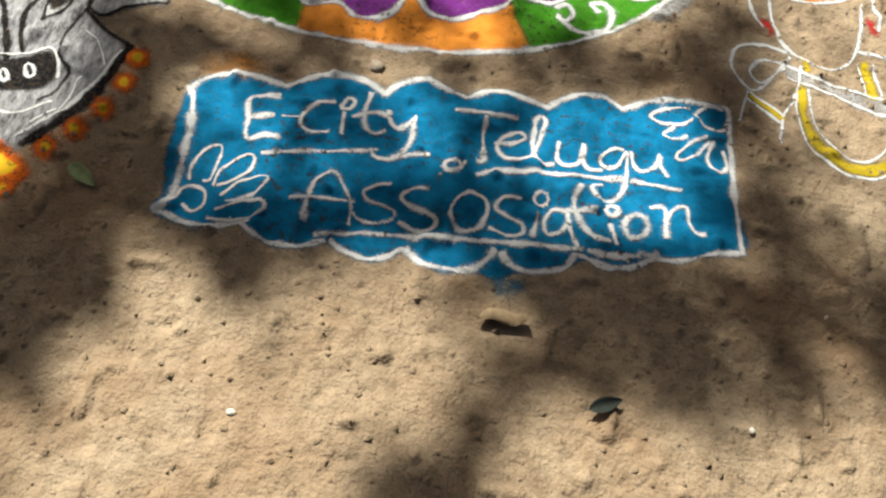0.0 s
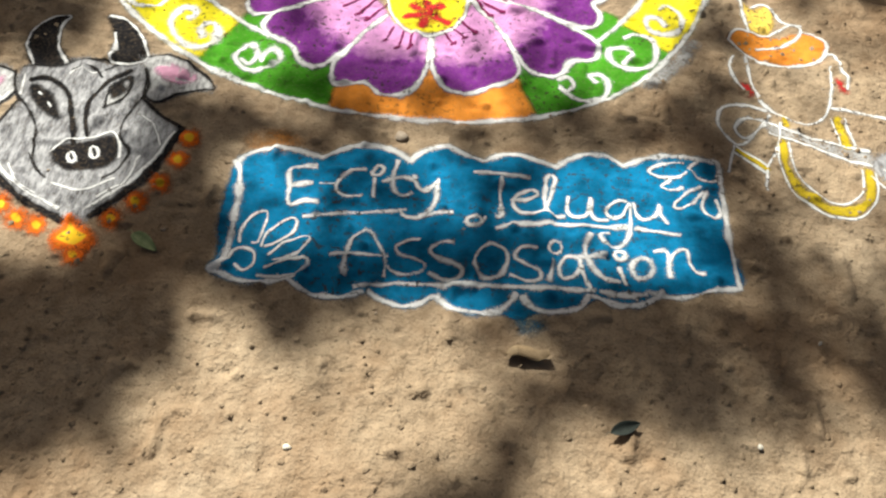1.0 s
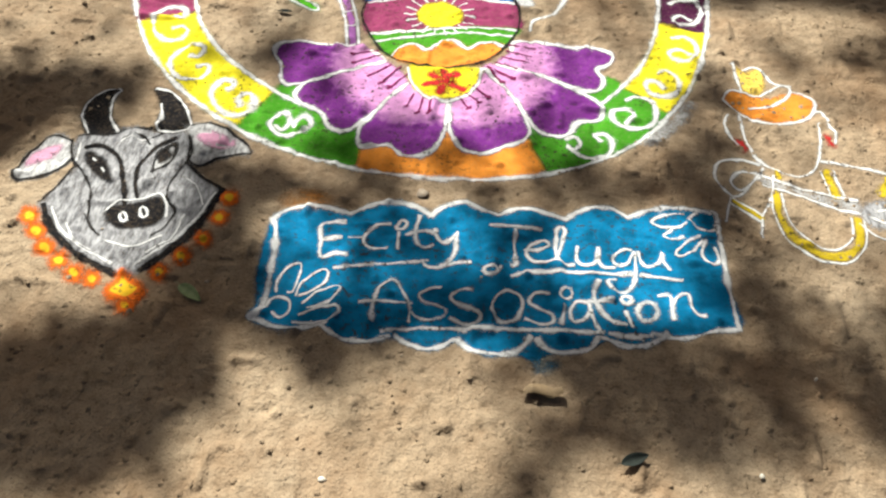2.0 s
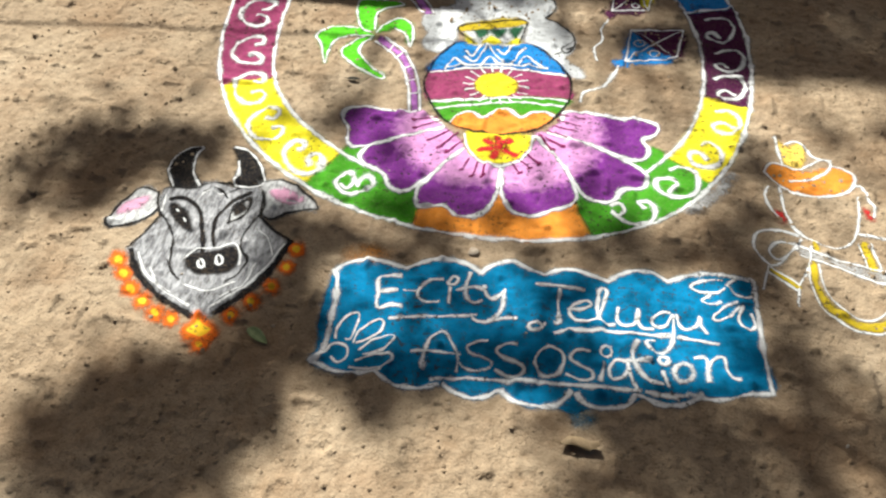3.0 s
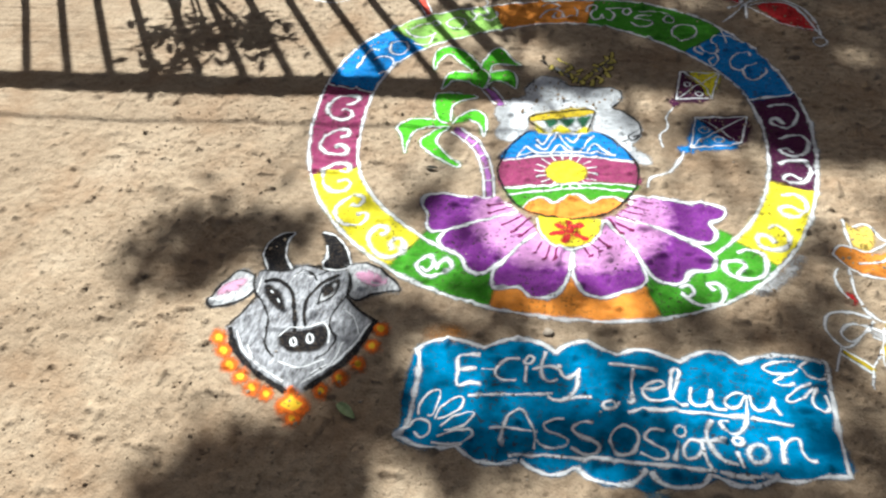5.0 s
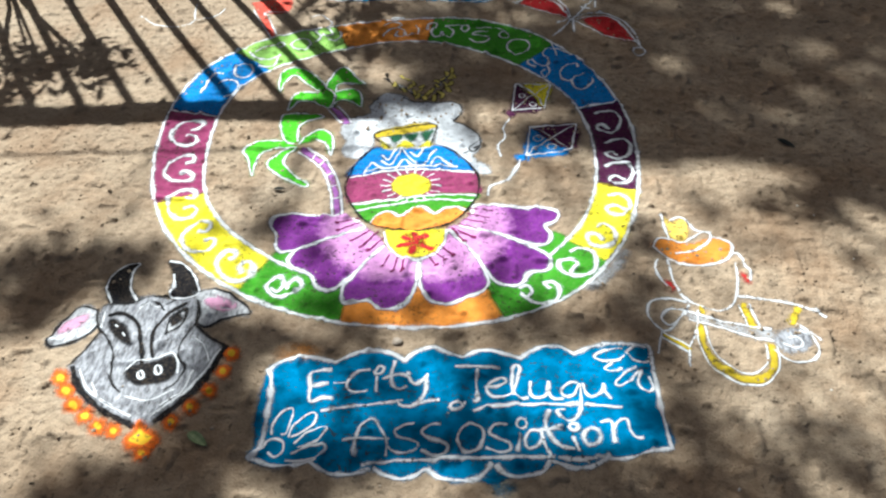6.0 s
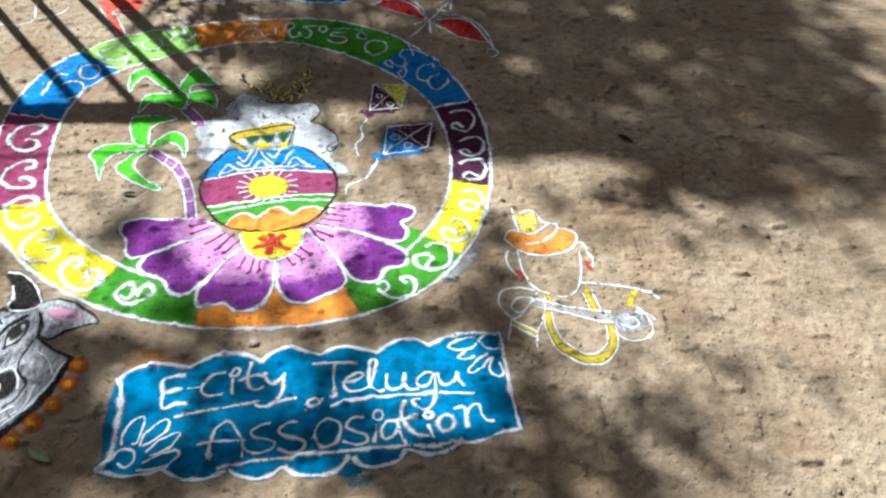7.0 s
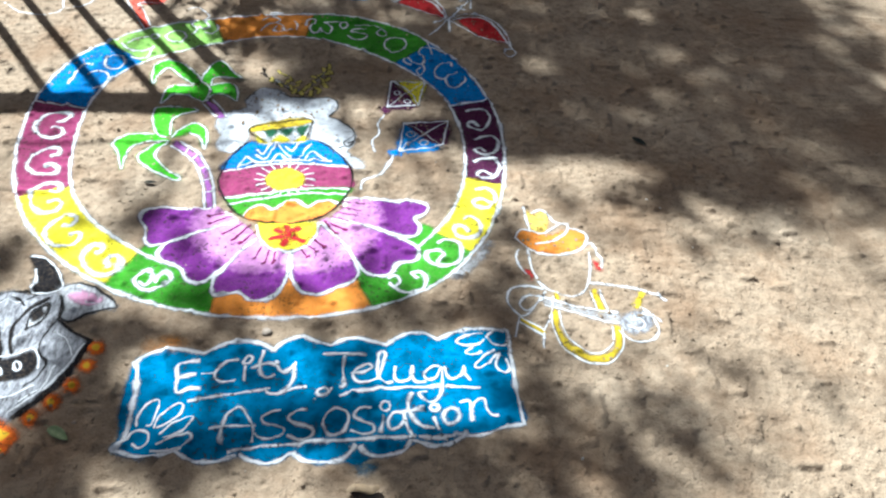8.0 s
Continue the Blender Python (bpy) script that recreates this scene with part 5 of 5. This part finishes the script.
chalk(figure, "outline", WHITE, "-13.7,18.0 -13.2,8.3 -11.4,1.7 -7.3,-2.3 -1.1,-4.5 3.3,-1.3 6.2,5.1 7.9,16.0|-16.7,18.1 -18.2,13.9 -17.0,9.0 -15.5,5.7|7.6,21.2 10.0,21.1 10.5,16.0 11.7,13.1 11.0,9.0", 1.3, 1)
fill(figure, "drop", RED, "-15.7,8.4 -14.3,7.8 -13.2,4.6 -14.6,3.3 -15.8,5.2", 1, smooth=True)
fill(figure, "drop", RED, "9.0,12.6 10.3,11.5 10.7,7.7 9.2,8.2", 1, smooth=True)
chalk(figure, "sleeve", WHITE, "-10.9,-0.9 -15.4,0.0 -21.2,-0.6 -23.2,-4.3 -22.3,-9.2 -19.2,-12.9 -15.0,-9.4 -10.1,-2.2|-12.4,-4.6 -17.1,-4.5 -19.4,-8.1 -17.1,-10.6 -11.7,-5.9", 1.3, 1)
fill(figure, "smudge", DUST, "-11.5,-4.6 -2.0,-8.6 12.4,-11.1 12.2,-15.8 1.0,-12.4 -11.2,-8.3", 0, label="white dust smudged along the flute")
chalk(figure, "flute", WHITE, "-11.5,-4.6 -2.0,-8.6 12.4,-11.1|-11.2,-8.3 1.0,-12.4 12.2,-15.8", 1.2, 1)
chalk(figure, "arm", WHITE, "-20.2,-13.3 -22.2,-21.3|-13.0,-19.4 -13.7,-25.6|-13.0,-18.9 -9.6,-12.0 -7.8,-4.8|-19.7,-13.6 -12.9,-18.4|-20.5,-15.4 -13.6,-20.5|5.5,1.7 15.2,0.4 24.3,-2.0 29.9,-5.9|20.4,-9.4 25.0,-13.2 25.9,-15.1", 1.3, 1)
chalk(figure, "armlet", MUSTARD, "-19.5,-14.5 -13.0,-19.4", 2.4, 1)
chalk(figure, "armlet", MUSTARD, "22.5,-2.7 19.2,-8.6", 3.0, 1)
chalk(figure, "strap", MUSTARD, "6.4,-1.9 7.4,-10.2", 3.4, 1)
chalk(figure, "strap", MUSTARD, "-6.8,-2.8 -6.6,-5.5", 2.4, 1)
chalk(figure, "strap_edge", WHITE, "5.1,-1.9 5.9,-10.1|8.2,-1.5 9.4,-9.7", 1.0, 1)
chalk(figure, "garland", MUSTARD, "-8.3,-10.9 -8.3,-17.9 -6.0,-24.8 -0.8,-29.3 5.3,-29.5 9.9,-25.3 11.2,-17.4", 3.6, 1)
chalk(figure, "garland_edge", WHITE, "-9.4,-11.1 -9.6,-18.3 -7.3,-25.8 -1.5,-31.0 5.8,-31.3 11.2,-25.8 12.7,-17.5|-6.9,-11.1 -6.7,-17.3 -4.3,-23.3 0.0,-27.4 4.5,-27.6 8.5,-23.7 9.6,-17.4", 1.1, 1)
fill(figure, "whorl", GREYCHALK, "23.4,-15.5 21.4,-18.3 18.0,-19.9 14.6,-19.5 12.5,-17.4 12.6,-14.4 15.0,-11.7 18.6,-10.6 21.9,-11.4 23.5,-13.9 22.7,-16.9", 0, smooth=True, label="grey smudged whorl")
chalk(figure, "whorl_line", WHITE, "11.1,-18.6 14.9,-23.3 20.4,-23.0 24.2,-19.1 23.9,-13.6 20.7,-11.8|14.8,-16.4 17.1,-18.1 20.3,-16.6 19.1,-14.2 16.1,-14.8", 1.3, 1)


# ---- leaves and stones on the ground ----
def limb(bm, points, r0, r1, sides=8):
    prev = None
    n = len(points)
    for i, p in enumerate(points):
        d = (points[min(i + 1, n - 1)] - points[max(i - 1, 0)]).normalized()
        u = d.orthogonal().normalized()
        v = d.cross(u)
        r = r0 + (r1 - r0) * i / (n - 1)
        loop = [bm.verts.new(p + (u * math.cos(a) + v * math.sin(a)) * r) for a in [k * 2 * math.pi / sides for k in range(sides)]]
        if prev:
            for k in range(sides):
                bm.faces.new((prev[k], prev[(k + 1) % sides], loop[(k + 1) % sides], loop[k]))
        prev = loop


def leaf_blade(length, width, cup, bend, twist, n=14):
    """A leaf blade along x, curled across and bent along its length, with a midrib."""
    verts, faces = [], []
    for i in range(n + 1):
        s = i / n
        w = width * (math.sin(math.pi * s**0.8)) ** 0.8 * 0.5 + 0.0006
        for j in range(-3, 4):
            v = j / 3
            roll = twist * (s - 0.5) * v
            verts.append(((s - 0.5) * length, v * w * math.cos(cup * abs(v)), abs(v) * w * math.sin(cup * abs(v)) + bend * (2 * s - 1) ** 2 + roll * w - (0.0012 if j == 0 else 0)))
    for i in range(n):
        for j in range(6):
            k = i * 7 + j
            faces.append((k, k + 1, k + 8, k + 7))
    return verts, faces


def fallen_leaf(name, x, y, turn, length, width, cup, bend, twist, mat, label, sink=0.0):
    verts, faces = leaf_blade(length, width, cup, bend, twist)
    base = new(name)
    blade = link_mesh("blade", verts, faces, mat, base)
    th = blade.modifiers.new("thickness", "SOLIDIFY")
    th.thickness = 0.0007
    stem = [(-length * 0.5 - 0.012 * i / 4, 0.002 * math.sin(i), bend + 0.002) for i in range(5)]
    bm = bmesh.new()
    prev = None
    for p in stem:
        loop = [bm.verts.new((p[0], p[1] + 0.0009 * math.cos(a), p[2] + 0.0009 * math.sin(a))) for a in (0, 2.1, 4.2)]
        if prev:
            for k in range(3):
                bm.faces.new((prev[k], prev[(k + 1) % 3], loop[(k + 1) % 3], loop[k]))
        prev = loop
    part("stalk", bm, mat, base)
    low = min(v[2] for v in verts)
    base.matrix_world = pose(x, y, float(relief(x, y)) - low + 0.0035 - sink, 0, 0, turn)
    return tagged(base, label, "leaf")


def rolled_leaf(x, y, turn):
    """A dry leaf rolled up lengthwise: an open, tapering roll with a torn lip and two upturned tips."""
    base = new("dry_leaf")
    n, m = 18, 11
    verts, faces = [], []
    for i in range(n + 1):
        u = i / n
        rad = 0.0145 * (1 - 0.5 * u + 0.25 * max(0, u - 0.75)) * min(1, 0.15 + 3.5 * u)
        lift = 0.013 * max(0, 0.22 - u) / 0.22 + 0.010 * max(0, u - 0.8) / 0.2
        open_from = 0.75 + 0.3 * math.sin(7 * u)
        for j in range(m + 1):
            a = open_from + 3.7 * j / m
            ripple = 1 + 0.10 * math.sin(3 * a + 9 * u)
            verts.append(((u - 0.5) * 0.086, 0.005 * math.sin(5 * u) - rad * 1.35 * ripple * math.cos(a), rad * (1 + ripple * math.sin(a)) + lift))
    for i in range(n):
        for j in range(m):
            k = i * (m + 1) + j
            faces.append((k, k + 1, k + m + 2, k + m + 1))
    blade = link_mesh("blade", verts, faces, LEAF_DRY, base, smooth=False)
    blade.modifiers.new("thickness", "SOLIDIFY").thickness = 0.0008
    bm = bmesh.new()
    limb(bm, [Vector((-0.036, 0, 0.018)), Vector((-0.046, 0.004, 0.022)), Vector((-0.056, 0.012, 0.024))], 0.0014, 0.0008, 5)
    part("stalk", bm, LEAF_DRY, base)
    base.matrix_world = pose(x, y, float(relief(x, y)) + 0.0005, 0, 0, turn)
    return tagged(base, "curled dry brown leaf lying on the earth", "leaf")


rolled_leaf(0.118, 0.415, 10)
fallen_leaf("dark_leaf", 0.308, 0.286, 24, 0.062, 0.030, 0.55, 0.004, 0.5, LEAF_DARK, "dark dried leaf lying on the earth", sink=-0.003)
fallen_leaf("green_leaf", -0.703, 0.595, -32, 0.075, 0.034, 0.5, 0.002, 0.2, LEAF_FRESH, "fallen green leaf beside the marigold garland")
fallen_leaf("dark_leaf", 1.218, 1.988, -45, 0.075, 0.03, 0.7, 0.004, 0.3, LEAF_DARK, "dark dried leaf alone on shaded earth")
fallen_leaf("dark_leaf", -0.712, 1.665, 3, 0.045, 0.016, 0.6, 0.002, 0.3, LEAF_DARK, "small dark leaf scrap beside the palm drawing")


def pebble(x, y, size, mat, label, seed):
    bm = bmesh.new()
    bmesh.ops.create_icosphere(bm, subdivisions=2, radius=1)
    rnd = random.Random(seed)
    k = [rnd.uniform(0.7, 1.2) for _ in range(3)]
    for v in bm.verts:
        f = 1 + 0.35 * noise.noise(v.co * 1.3 + Vector((seed, 0, 0)))
        v.co = Vector((v.co.x * k[0] * f, v.co.y * k[1] * f, v.co.z * 0.55 * f)) * size
    me = bpy.data.meshes.new("pebble")
    bm.to_mesh(me)
    bm.free()
    me.materials.append(mat)
    me.shade_smooth()
    ob = new("pebble", me)
    ob.location = (x, y, float(relief(x, y)) + size * 0.2)
    ob.rotation_euler = (0, 0, rnd.uniform(0, 6))
    return tagged(ob, label, "pebble", group="pebbles on the earth")


pebble(-0.314, 0.190, 0.0075, CHIP, "pale angular stone chip on the earth", 1)
pebble(-0.196, 0.955, 0.013, STONE, "flat greyish pebble between banner and ring", 2)
rnd = random.Random(5)
for i in range(46):
    pebble(rnd.uniform(-1.2, 1.3), rnd.uniform(0.15, 2.4), rnd.uniform(0.0022, 0.0052), CHIP if rnd.random() < 0.35 else STONE, "small pebble half sunk in the earth", 10 + i)


def grit():
    """Crumbs of earth strewn over the trodden ground."""
    r = np.random.RandomState(3)
    n = 24000
    x, y = r.uniform(-2.0, 1.7, n), r.uniform(0.0, 3.3, n)
    ringed = np.hypot(x - RING[0], y - RING[1])
    bare = ~((x > -0.58) & (x < 0.58) & (y > 0.50) & (y < 0.97)) & ~((ringed > 0.76) & (ringed < 1.02)) & ~(np.hypot(x + 0.2, y - 1.6) < 0.5) & ~(np.hypot(x + 0.95, y - 0.92) < 0.3)
    x, y = x[bare], y[bare]
    n = len(x)
    s = 0.0012 + 0.0085 * r.rand(n) ** 3.4
    z = relief(x, y)
    verts, faces = [], []
    for k in range(n):
        a = r.rand() * 6
        for j in range(4):
            verts.append((x[k] + s[k] * math.cos(a + j * 1.57) * (0.7 + 0.6 * r.rand()), y[k] + s[k] * math.sin(a + j * 1.57) * (0.7 + 0.6 * r.rand()), z[k] - 0.0005))
        verts.append((x[k] + s[k] * (r.rand() - 0.5), y[k] + s[k] * (r.rand() - 0.5), z[k] + s[k] * 0.95))
        b = 5 * k
        faces += [(b, b + 1, b + 4), (b + 1, b + 2, b + 4), (b + 2, b + 3, b + 4), (b + 3, b, b + 4)]
    return tagged(link_mesh("crumbs", verts, faces, EARTH), "crumbs of dry earth scattered on the ground", "earth", kind="stuff")


grit()


# ---- the fence whose shadow falls across the drawing ----
def bar(name, p, q, w, d, parent, mat=IRON):
    p, q = Vector(p), Vector(q)
    bm = bmesh.new()
    bmesh.ops.create_cube(bm, size=1)
    for v in bm.verts:
        v.co = Vector((v.co.x * w, v.co.y * d, v.co.z * (q - p).length))
    bmesh.ops.bevel(bm, geom=bm.edges[:], offset=min(w, d) * 0.15, segments=1, affect="EDGES")
    ob = part(name, bm, mat, parent)
    ob.matrix_local = Matrix.Translation((p + q) / 2) @ (q - p).to_track_quat("Z", "X").to_matrix().to_4x4()
    return ob


def cast(x, y, h):
    """The place at height h whose shadow falls at x, y."""
    return (x + TO_SUN.x / TO_SUN.z * h, y + TO_SUN.y / TO_SUN.z * h)


FENCE_H = 2.05
fx, fy = cast(-1.5, 2.182, FENCE_H)
fence = new("iron_fence")
fence.location = (fx, fy, 0)
fence.rotation_euler = (0, 0, radians(3.0))
tagged(fence, "dark painted iron railing with upright bars", "fence")
for x in np.arange(-4.4, 1.06, 0.222):
    bar("upright", (x, 0, 0.03), (x, 0, FENCE_H), 0.042, 0.024, fence)
for x, h in ((-4.5, 0.45), (-2.3, 0.45), (1.09, 0.0)):
    bar("post", (x, 0, -0.02), (x, 0, FENCE_H + h), 0.06, 0.06, fence)
bar("wire_rod", (1.09, 0, FENCE_H), (1.09, 0, FENCE_H + 0.41), 0.01, 0.01, fence)
bar("top_rail", (-4.5, 0, FENCE_H + 0.03), (1.1, 0, FENCE_H + 0.03), 0.045, 0.14, fence)
bar("bottom_rail", (-4.5, 0, 0.12), (1.1, 0, 0.12), 0.04, 0.05, fence)
bar("wire", (-4.5, 0, FENCE_H + 0.40), (1.1, 0, FENCE_H + 0.40), 0.012, 0.012, fence)


# ---- trees that give the dappled shade ----
def leaves(spots, size, seed, base=Vector((0, 0, 0)), gaps=()):
    """Leaves in clumps (centre, radius, count), with gaps in the crown where the sun comes through to x, y on the ground."""
    r = random.Random(seed)
    verts, faces = [], []
    for c, rad, n in spots:
        for _ in range(n):
            d = Vector((r.gauss(0, 1), r.gauss(0, 1), r.gauss(0, 0.5))) * rad * 0.55
            p = Vector(c) + d
            sx, sy = p.x + base.x - TO_SUN.x / TO_SUN.z * p.z, p.y + base.y - TO_SUN.y / TO_SUN.z * p.z
            if any(((sx - gx) / rx) ** 2 + ((sy - gy) / ry) ** 2 < 1 for gx, gy, rx, ry in gaps):
                continue
            a, tilt, s = r.uniform(0, 6.28), r.uniform(-0.7, 0.7), size * r.uniform(0.7, 1.3)
            m = Matrix.Translation(p) @ Euler((tilt, r.uniform(-0.7, 0.7), a)).to_matrix().to_4x4()
            k = len(verts)
            for q in ((-1, 0, 0), (-0.3, 0.36, 0.06), (0.35, 0.32, 0.06), (1, 0, 0), (0.35, -0.32, 0.06), (-0.3, -0.36, 0.06)):
                verts.append(m @ (Vector(q) * s))
            faces += [(k, k + 1, k + 2, k + 3), (k, k + 3, k + 4, k + 5)]
    return verts, faces


def tree(name, base, spots, label, leaf_size, seed, gaps=()):
    root = new(name)
    root.location = base
    b = Vector(base)
    top = Vector((sum(s[0][0] for s in spots), sum(s[0][1] for s in spots), sum(s[0][2] for s in spots))) / len(spots) - b
    r = random.Random(seed)
    bm = bmesh.new()
    fork = Vector((top.x * 0.3, top.y * 0.3, top.z * 0.45))
    limb(bm, [Vector((0, 0, -0.1)), fork * 0.35 + Vector((0.05, 0, 0)), fork * 0.7 + Vector((-0.05, 0.04, 0)), fork], 0.17, 0.11, 12)
    part("trunk", bm, BARK, root)
    bm = bmesh.new()
    for c, rad, n in spots[::6]:
        q = Vector(c) - b
        mid = fork.lerp(q, 0.5) + Vector((r.uniform(-0.2, 0.2), r.uniform(-0.2, 0.2), 0.25))
        limb(bm, [fork, fork.lerp(mid, 0.5) + Vector((0, 0, 0.1)), mid, mid.lerp(q, 0.5), q], 0.03, 0.005, 6)
    part("limbs", bm, BARK, root)
    verts, faces = leaves([(Vector(c) - b, rad, n) for c, rad, n in spots], leaf_size, seed, b, gaps)
    link_mesh("crown", verts, faces, LEAF, root)
    return tagged(root, label, "tree")


def clump(x, y, h, rad, n):
    cx, cy = cast(x, y, h)
    return ((cx, cy, h), rad, n)


# far side: unseen tree added for dense shade beyond the ring, near edge ragged
far_shade = []
r = random.Random(21)
def near_edge(x):
    k = min(1, max(0, (x - 0.42) / 0.2))
    return 2.36 - 0.42 * k * k * (3 - 2 * k) - 0.35 * max(0, x - 1.0)


for i in range(125):
    x = r.uniform(-0.38, 2.5)
    far_shade.append(clump(x, near_edge(x) + 0.14 + r.random() ** 1.3 * 2.0, r.uniform(8.4, 10.0), 0.45, 41))
for i in range(14):
    far_shade.append(clump(r.uniform(0.9, 2.4), r.uniform(2.1, 3.6), r.uniform(8.4, 10.0), 0.45, 45))
for i in range(26):
    x = -0.42 + i * 0.085
    far_shade.append(clump(x, near_edge(x) + r.uniform(-0.03, 0.05), r.uniform(7.6, 8.6), 0.12, 30))
for x, y in ((0.24, 2.05), (0.43, 2.02)):
    far_shade.append(clump(x, y, 6.6, 0.1, 18))
FAR_GAPS = ((0.17, 3.03, 0.08, 0.08), (1.5, 3.12, 0.06, 0.1), (0.86, 2.6, 0.1, 0.05), (0.12, 2.195, 0.3, 0.07), (-0.42, 2.47, 0.13, 0.09), (-0.55, 2.62, 0.12, 0.08), (-0.53, 2.885, 0.08, 0.08), (0.92, 1.78, 0.35, 0.09))
tree("unseen_shade_tree", (-0.6, 12.0, 0), far_shade, "unseen leafy tree added to cast the dense far shade", 0.07, 31, FAR_GAPS)

# boughs of the open-crowned tree, by where their shade falls: x, y, spread, leaves
LOW_BOUGH = ((-0.48, 0.93, 0.14, 14), (-0.32, 0.94, 0.14, 14), (-0.06, 1.0, 0.12, 8), (0.2, 0.98, 0.12, 10), (0.39, 1.03, 0.12, 12), (-0.36, 0.45, 0.1, 6), (-0.4, 0.54, 0.14, 10), (-0.27, 0.58, 0.14, 15),
             (-0.08, 0.63, 0.13, 14), (-0.18, 0.7, 0.12, 5), (0.06, 0.85, 0.08, 8), (0.03, 0.61, 0.13, 14), (0.17, 0.64, 0.12, 12), (0.37, 0.53, 0.12, 12), (0.44, 0.49, 0.12, 10), (-0.5, 1.25, 0.18, 6), (-0.34, 1.17, 0.16, 7), (-0.2, 1.12, 0.12, 6), (0.12, 1.16, 0.12, 4))
FRONT_BOUGH = ((0.05, 0.08, 0.11, 30), (0.0, 0.1, 0.09, 9), (0.11, 0.2, 0.07, 9), (0.12, 0.27, 0.08, 6), (0.27, 0.46, 0.18, 14), (0.3, 0.42, 0.18, 14), (0.4, 0.47, 0.16, 14), (0.41, 0.35, 0.15, 14), (0.25, 0.35, 0.16, 12), (0.18, 0.43, 0.14, 8), (0.1, 0.36, 0.12, 6))
LEFT_BOUGH = ((-1.35, 1.12, 0.14, 16), (-1.28, 1.18, 0.12, 12), (-1.5, 1.1, 0.16, 14), (-1.0, 0.34, 0.16, 26), (-0.9, 0.38, 0.12, 18), (-0.8, 0.38, 0.12, 20), (-0.88, 0.28, 0.16, 30), (-0.78, 0.3, 0.14, 24), (-0.72, 0.38, 0.1, 16),
              (-1.0, 0.22, 0.18, 26), (-0.7, 0.47, 0.1, 10), (-0.68, 0.76, 0.12, 10), (-0.63, 0.67, 0.12, 12), (-0.66, 0.57, 0.1, 10), (-0.65, 0.94, 0.12, 11), (-0.76, 1.01, 0.1, 7), (-0.77, 1.42, 0.14, 4), (-0.72, 1.55, 0.14, 4), (-1.45, 1.16, 0.2, 30), (-1.2, 1.24, 0.16, 18), (-1.08, 1.2, 0.1, 4))
RIGHT_BOUGH = ((0.61, 1.32, 0.12, 12), (0.57, 1.13, 0.12, 16), (0.6, 0.94, 0.12, 16), (0.6, 0.75, 0.12, 14), (0.63, 0.65, 0.1, 10), (0.63, 1.46, 0.1, 8), (0.81, 0.76, 0.2, 6), (0.87, 0.68, 0.2, 6), (0.89, 0.57, 0.22, 8),
               (0.66, 0.46, 0.14, 14), (0.81, 0.45, 0.16, 8), (0.9, 0.43, 0.14, 5), (0.6, 0.55, 0.12, 10), (1.09, 1.57, 0.1, 7), (1.21, 1.6, 0.12, 8), (1.28, 1.53, 0.12, 8), (0.86, 1.59, 0.09, 4), (0.3, 1.91, 0.1, 4),
               (1.05, 0.62, 0.25, 12), (1.3, 0.75, 0.3, 8), (1.2, 0.5, 0.3, 8))
near_shade = [clump(x, y, r.uniform(6.0, 7.2), rad, int(n * thick)) for bough, thick in ((LOW_BOUGH, 2.2), (FRONT_BOUGH, 1.5), (LEFT_BOUGH, 3.4), (RIGHT_BOUGH, 1.9)) for x, y, rad, n in bough]
SUN_GAPS = ((0.36, 0.86, 0.16, 0.12), (-0.5, 0.82, 0.1, 0.08), (0.27, 0.15, 0.16, 0.09), (0.12, 0.415, 0.06, 0.04))
tree("slender_tree", (-1.8, 9.4, 0), near_shade, "slender tree with open leafy crown", 0.06, 41, SUN_GAPS)

# shrubs by the fence
def shrub(x, y, h, wide, count, seed, label):
    sx, sy = cast(x, y, h)
    root = new("shrub")
    root.location = (sx, sy, 0)
    q = random.Random(seed)
    tips = [Vector((wide * math.cos(k * 1.05) * q.uniform(0.4, 1.1), wide * math.sin(k * 1.05) * q.uniform(0.4, 1.1), h + q.uniform(-0.2, 0.2))) for k in range(7)]
    for tip in tips:
        bm = bmesh.new()
        limb(bm, [Vector((0, 0, -0.02)), Vector((tip.x * 0.2, tip.y * 0.2, h * 0.4)), Vector((tip.x * 0.7, tip.y * 0.7, h * 0.8)), tip], 0.014, 0.004, 6)
        part("stem", bm, BARK, root)
    verts, faces = leaves([(tip, 0.17, count) for tip in tips], 0.05, seed)
    link_mesh("foliage", verts, faces, LEAF, root)
    return tagged(root, label, "shrub", group="shrubs by the railing")


shrub(-2.0, 2.52, 1.5, 0.3, 42, 9, "leafy green shrub growing beside the railing")
shrub(-0.66, 3.02, 2.1, 0.22, 22, 14, "taller leafy shrub growing beside the railing")
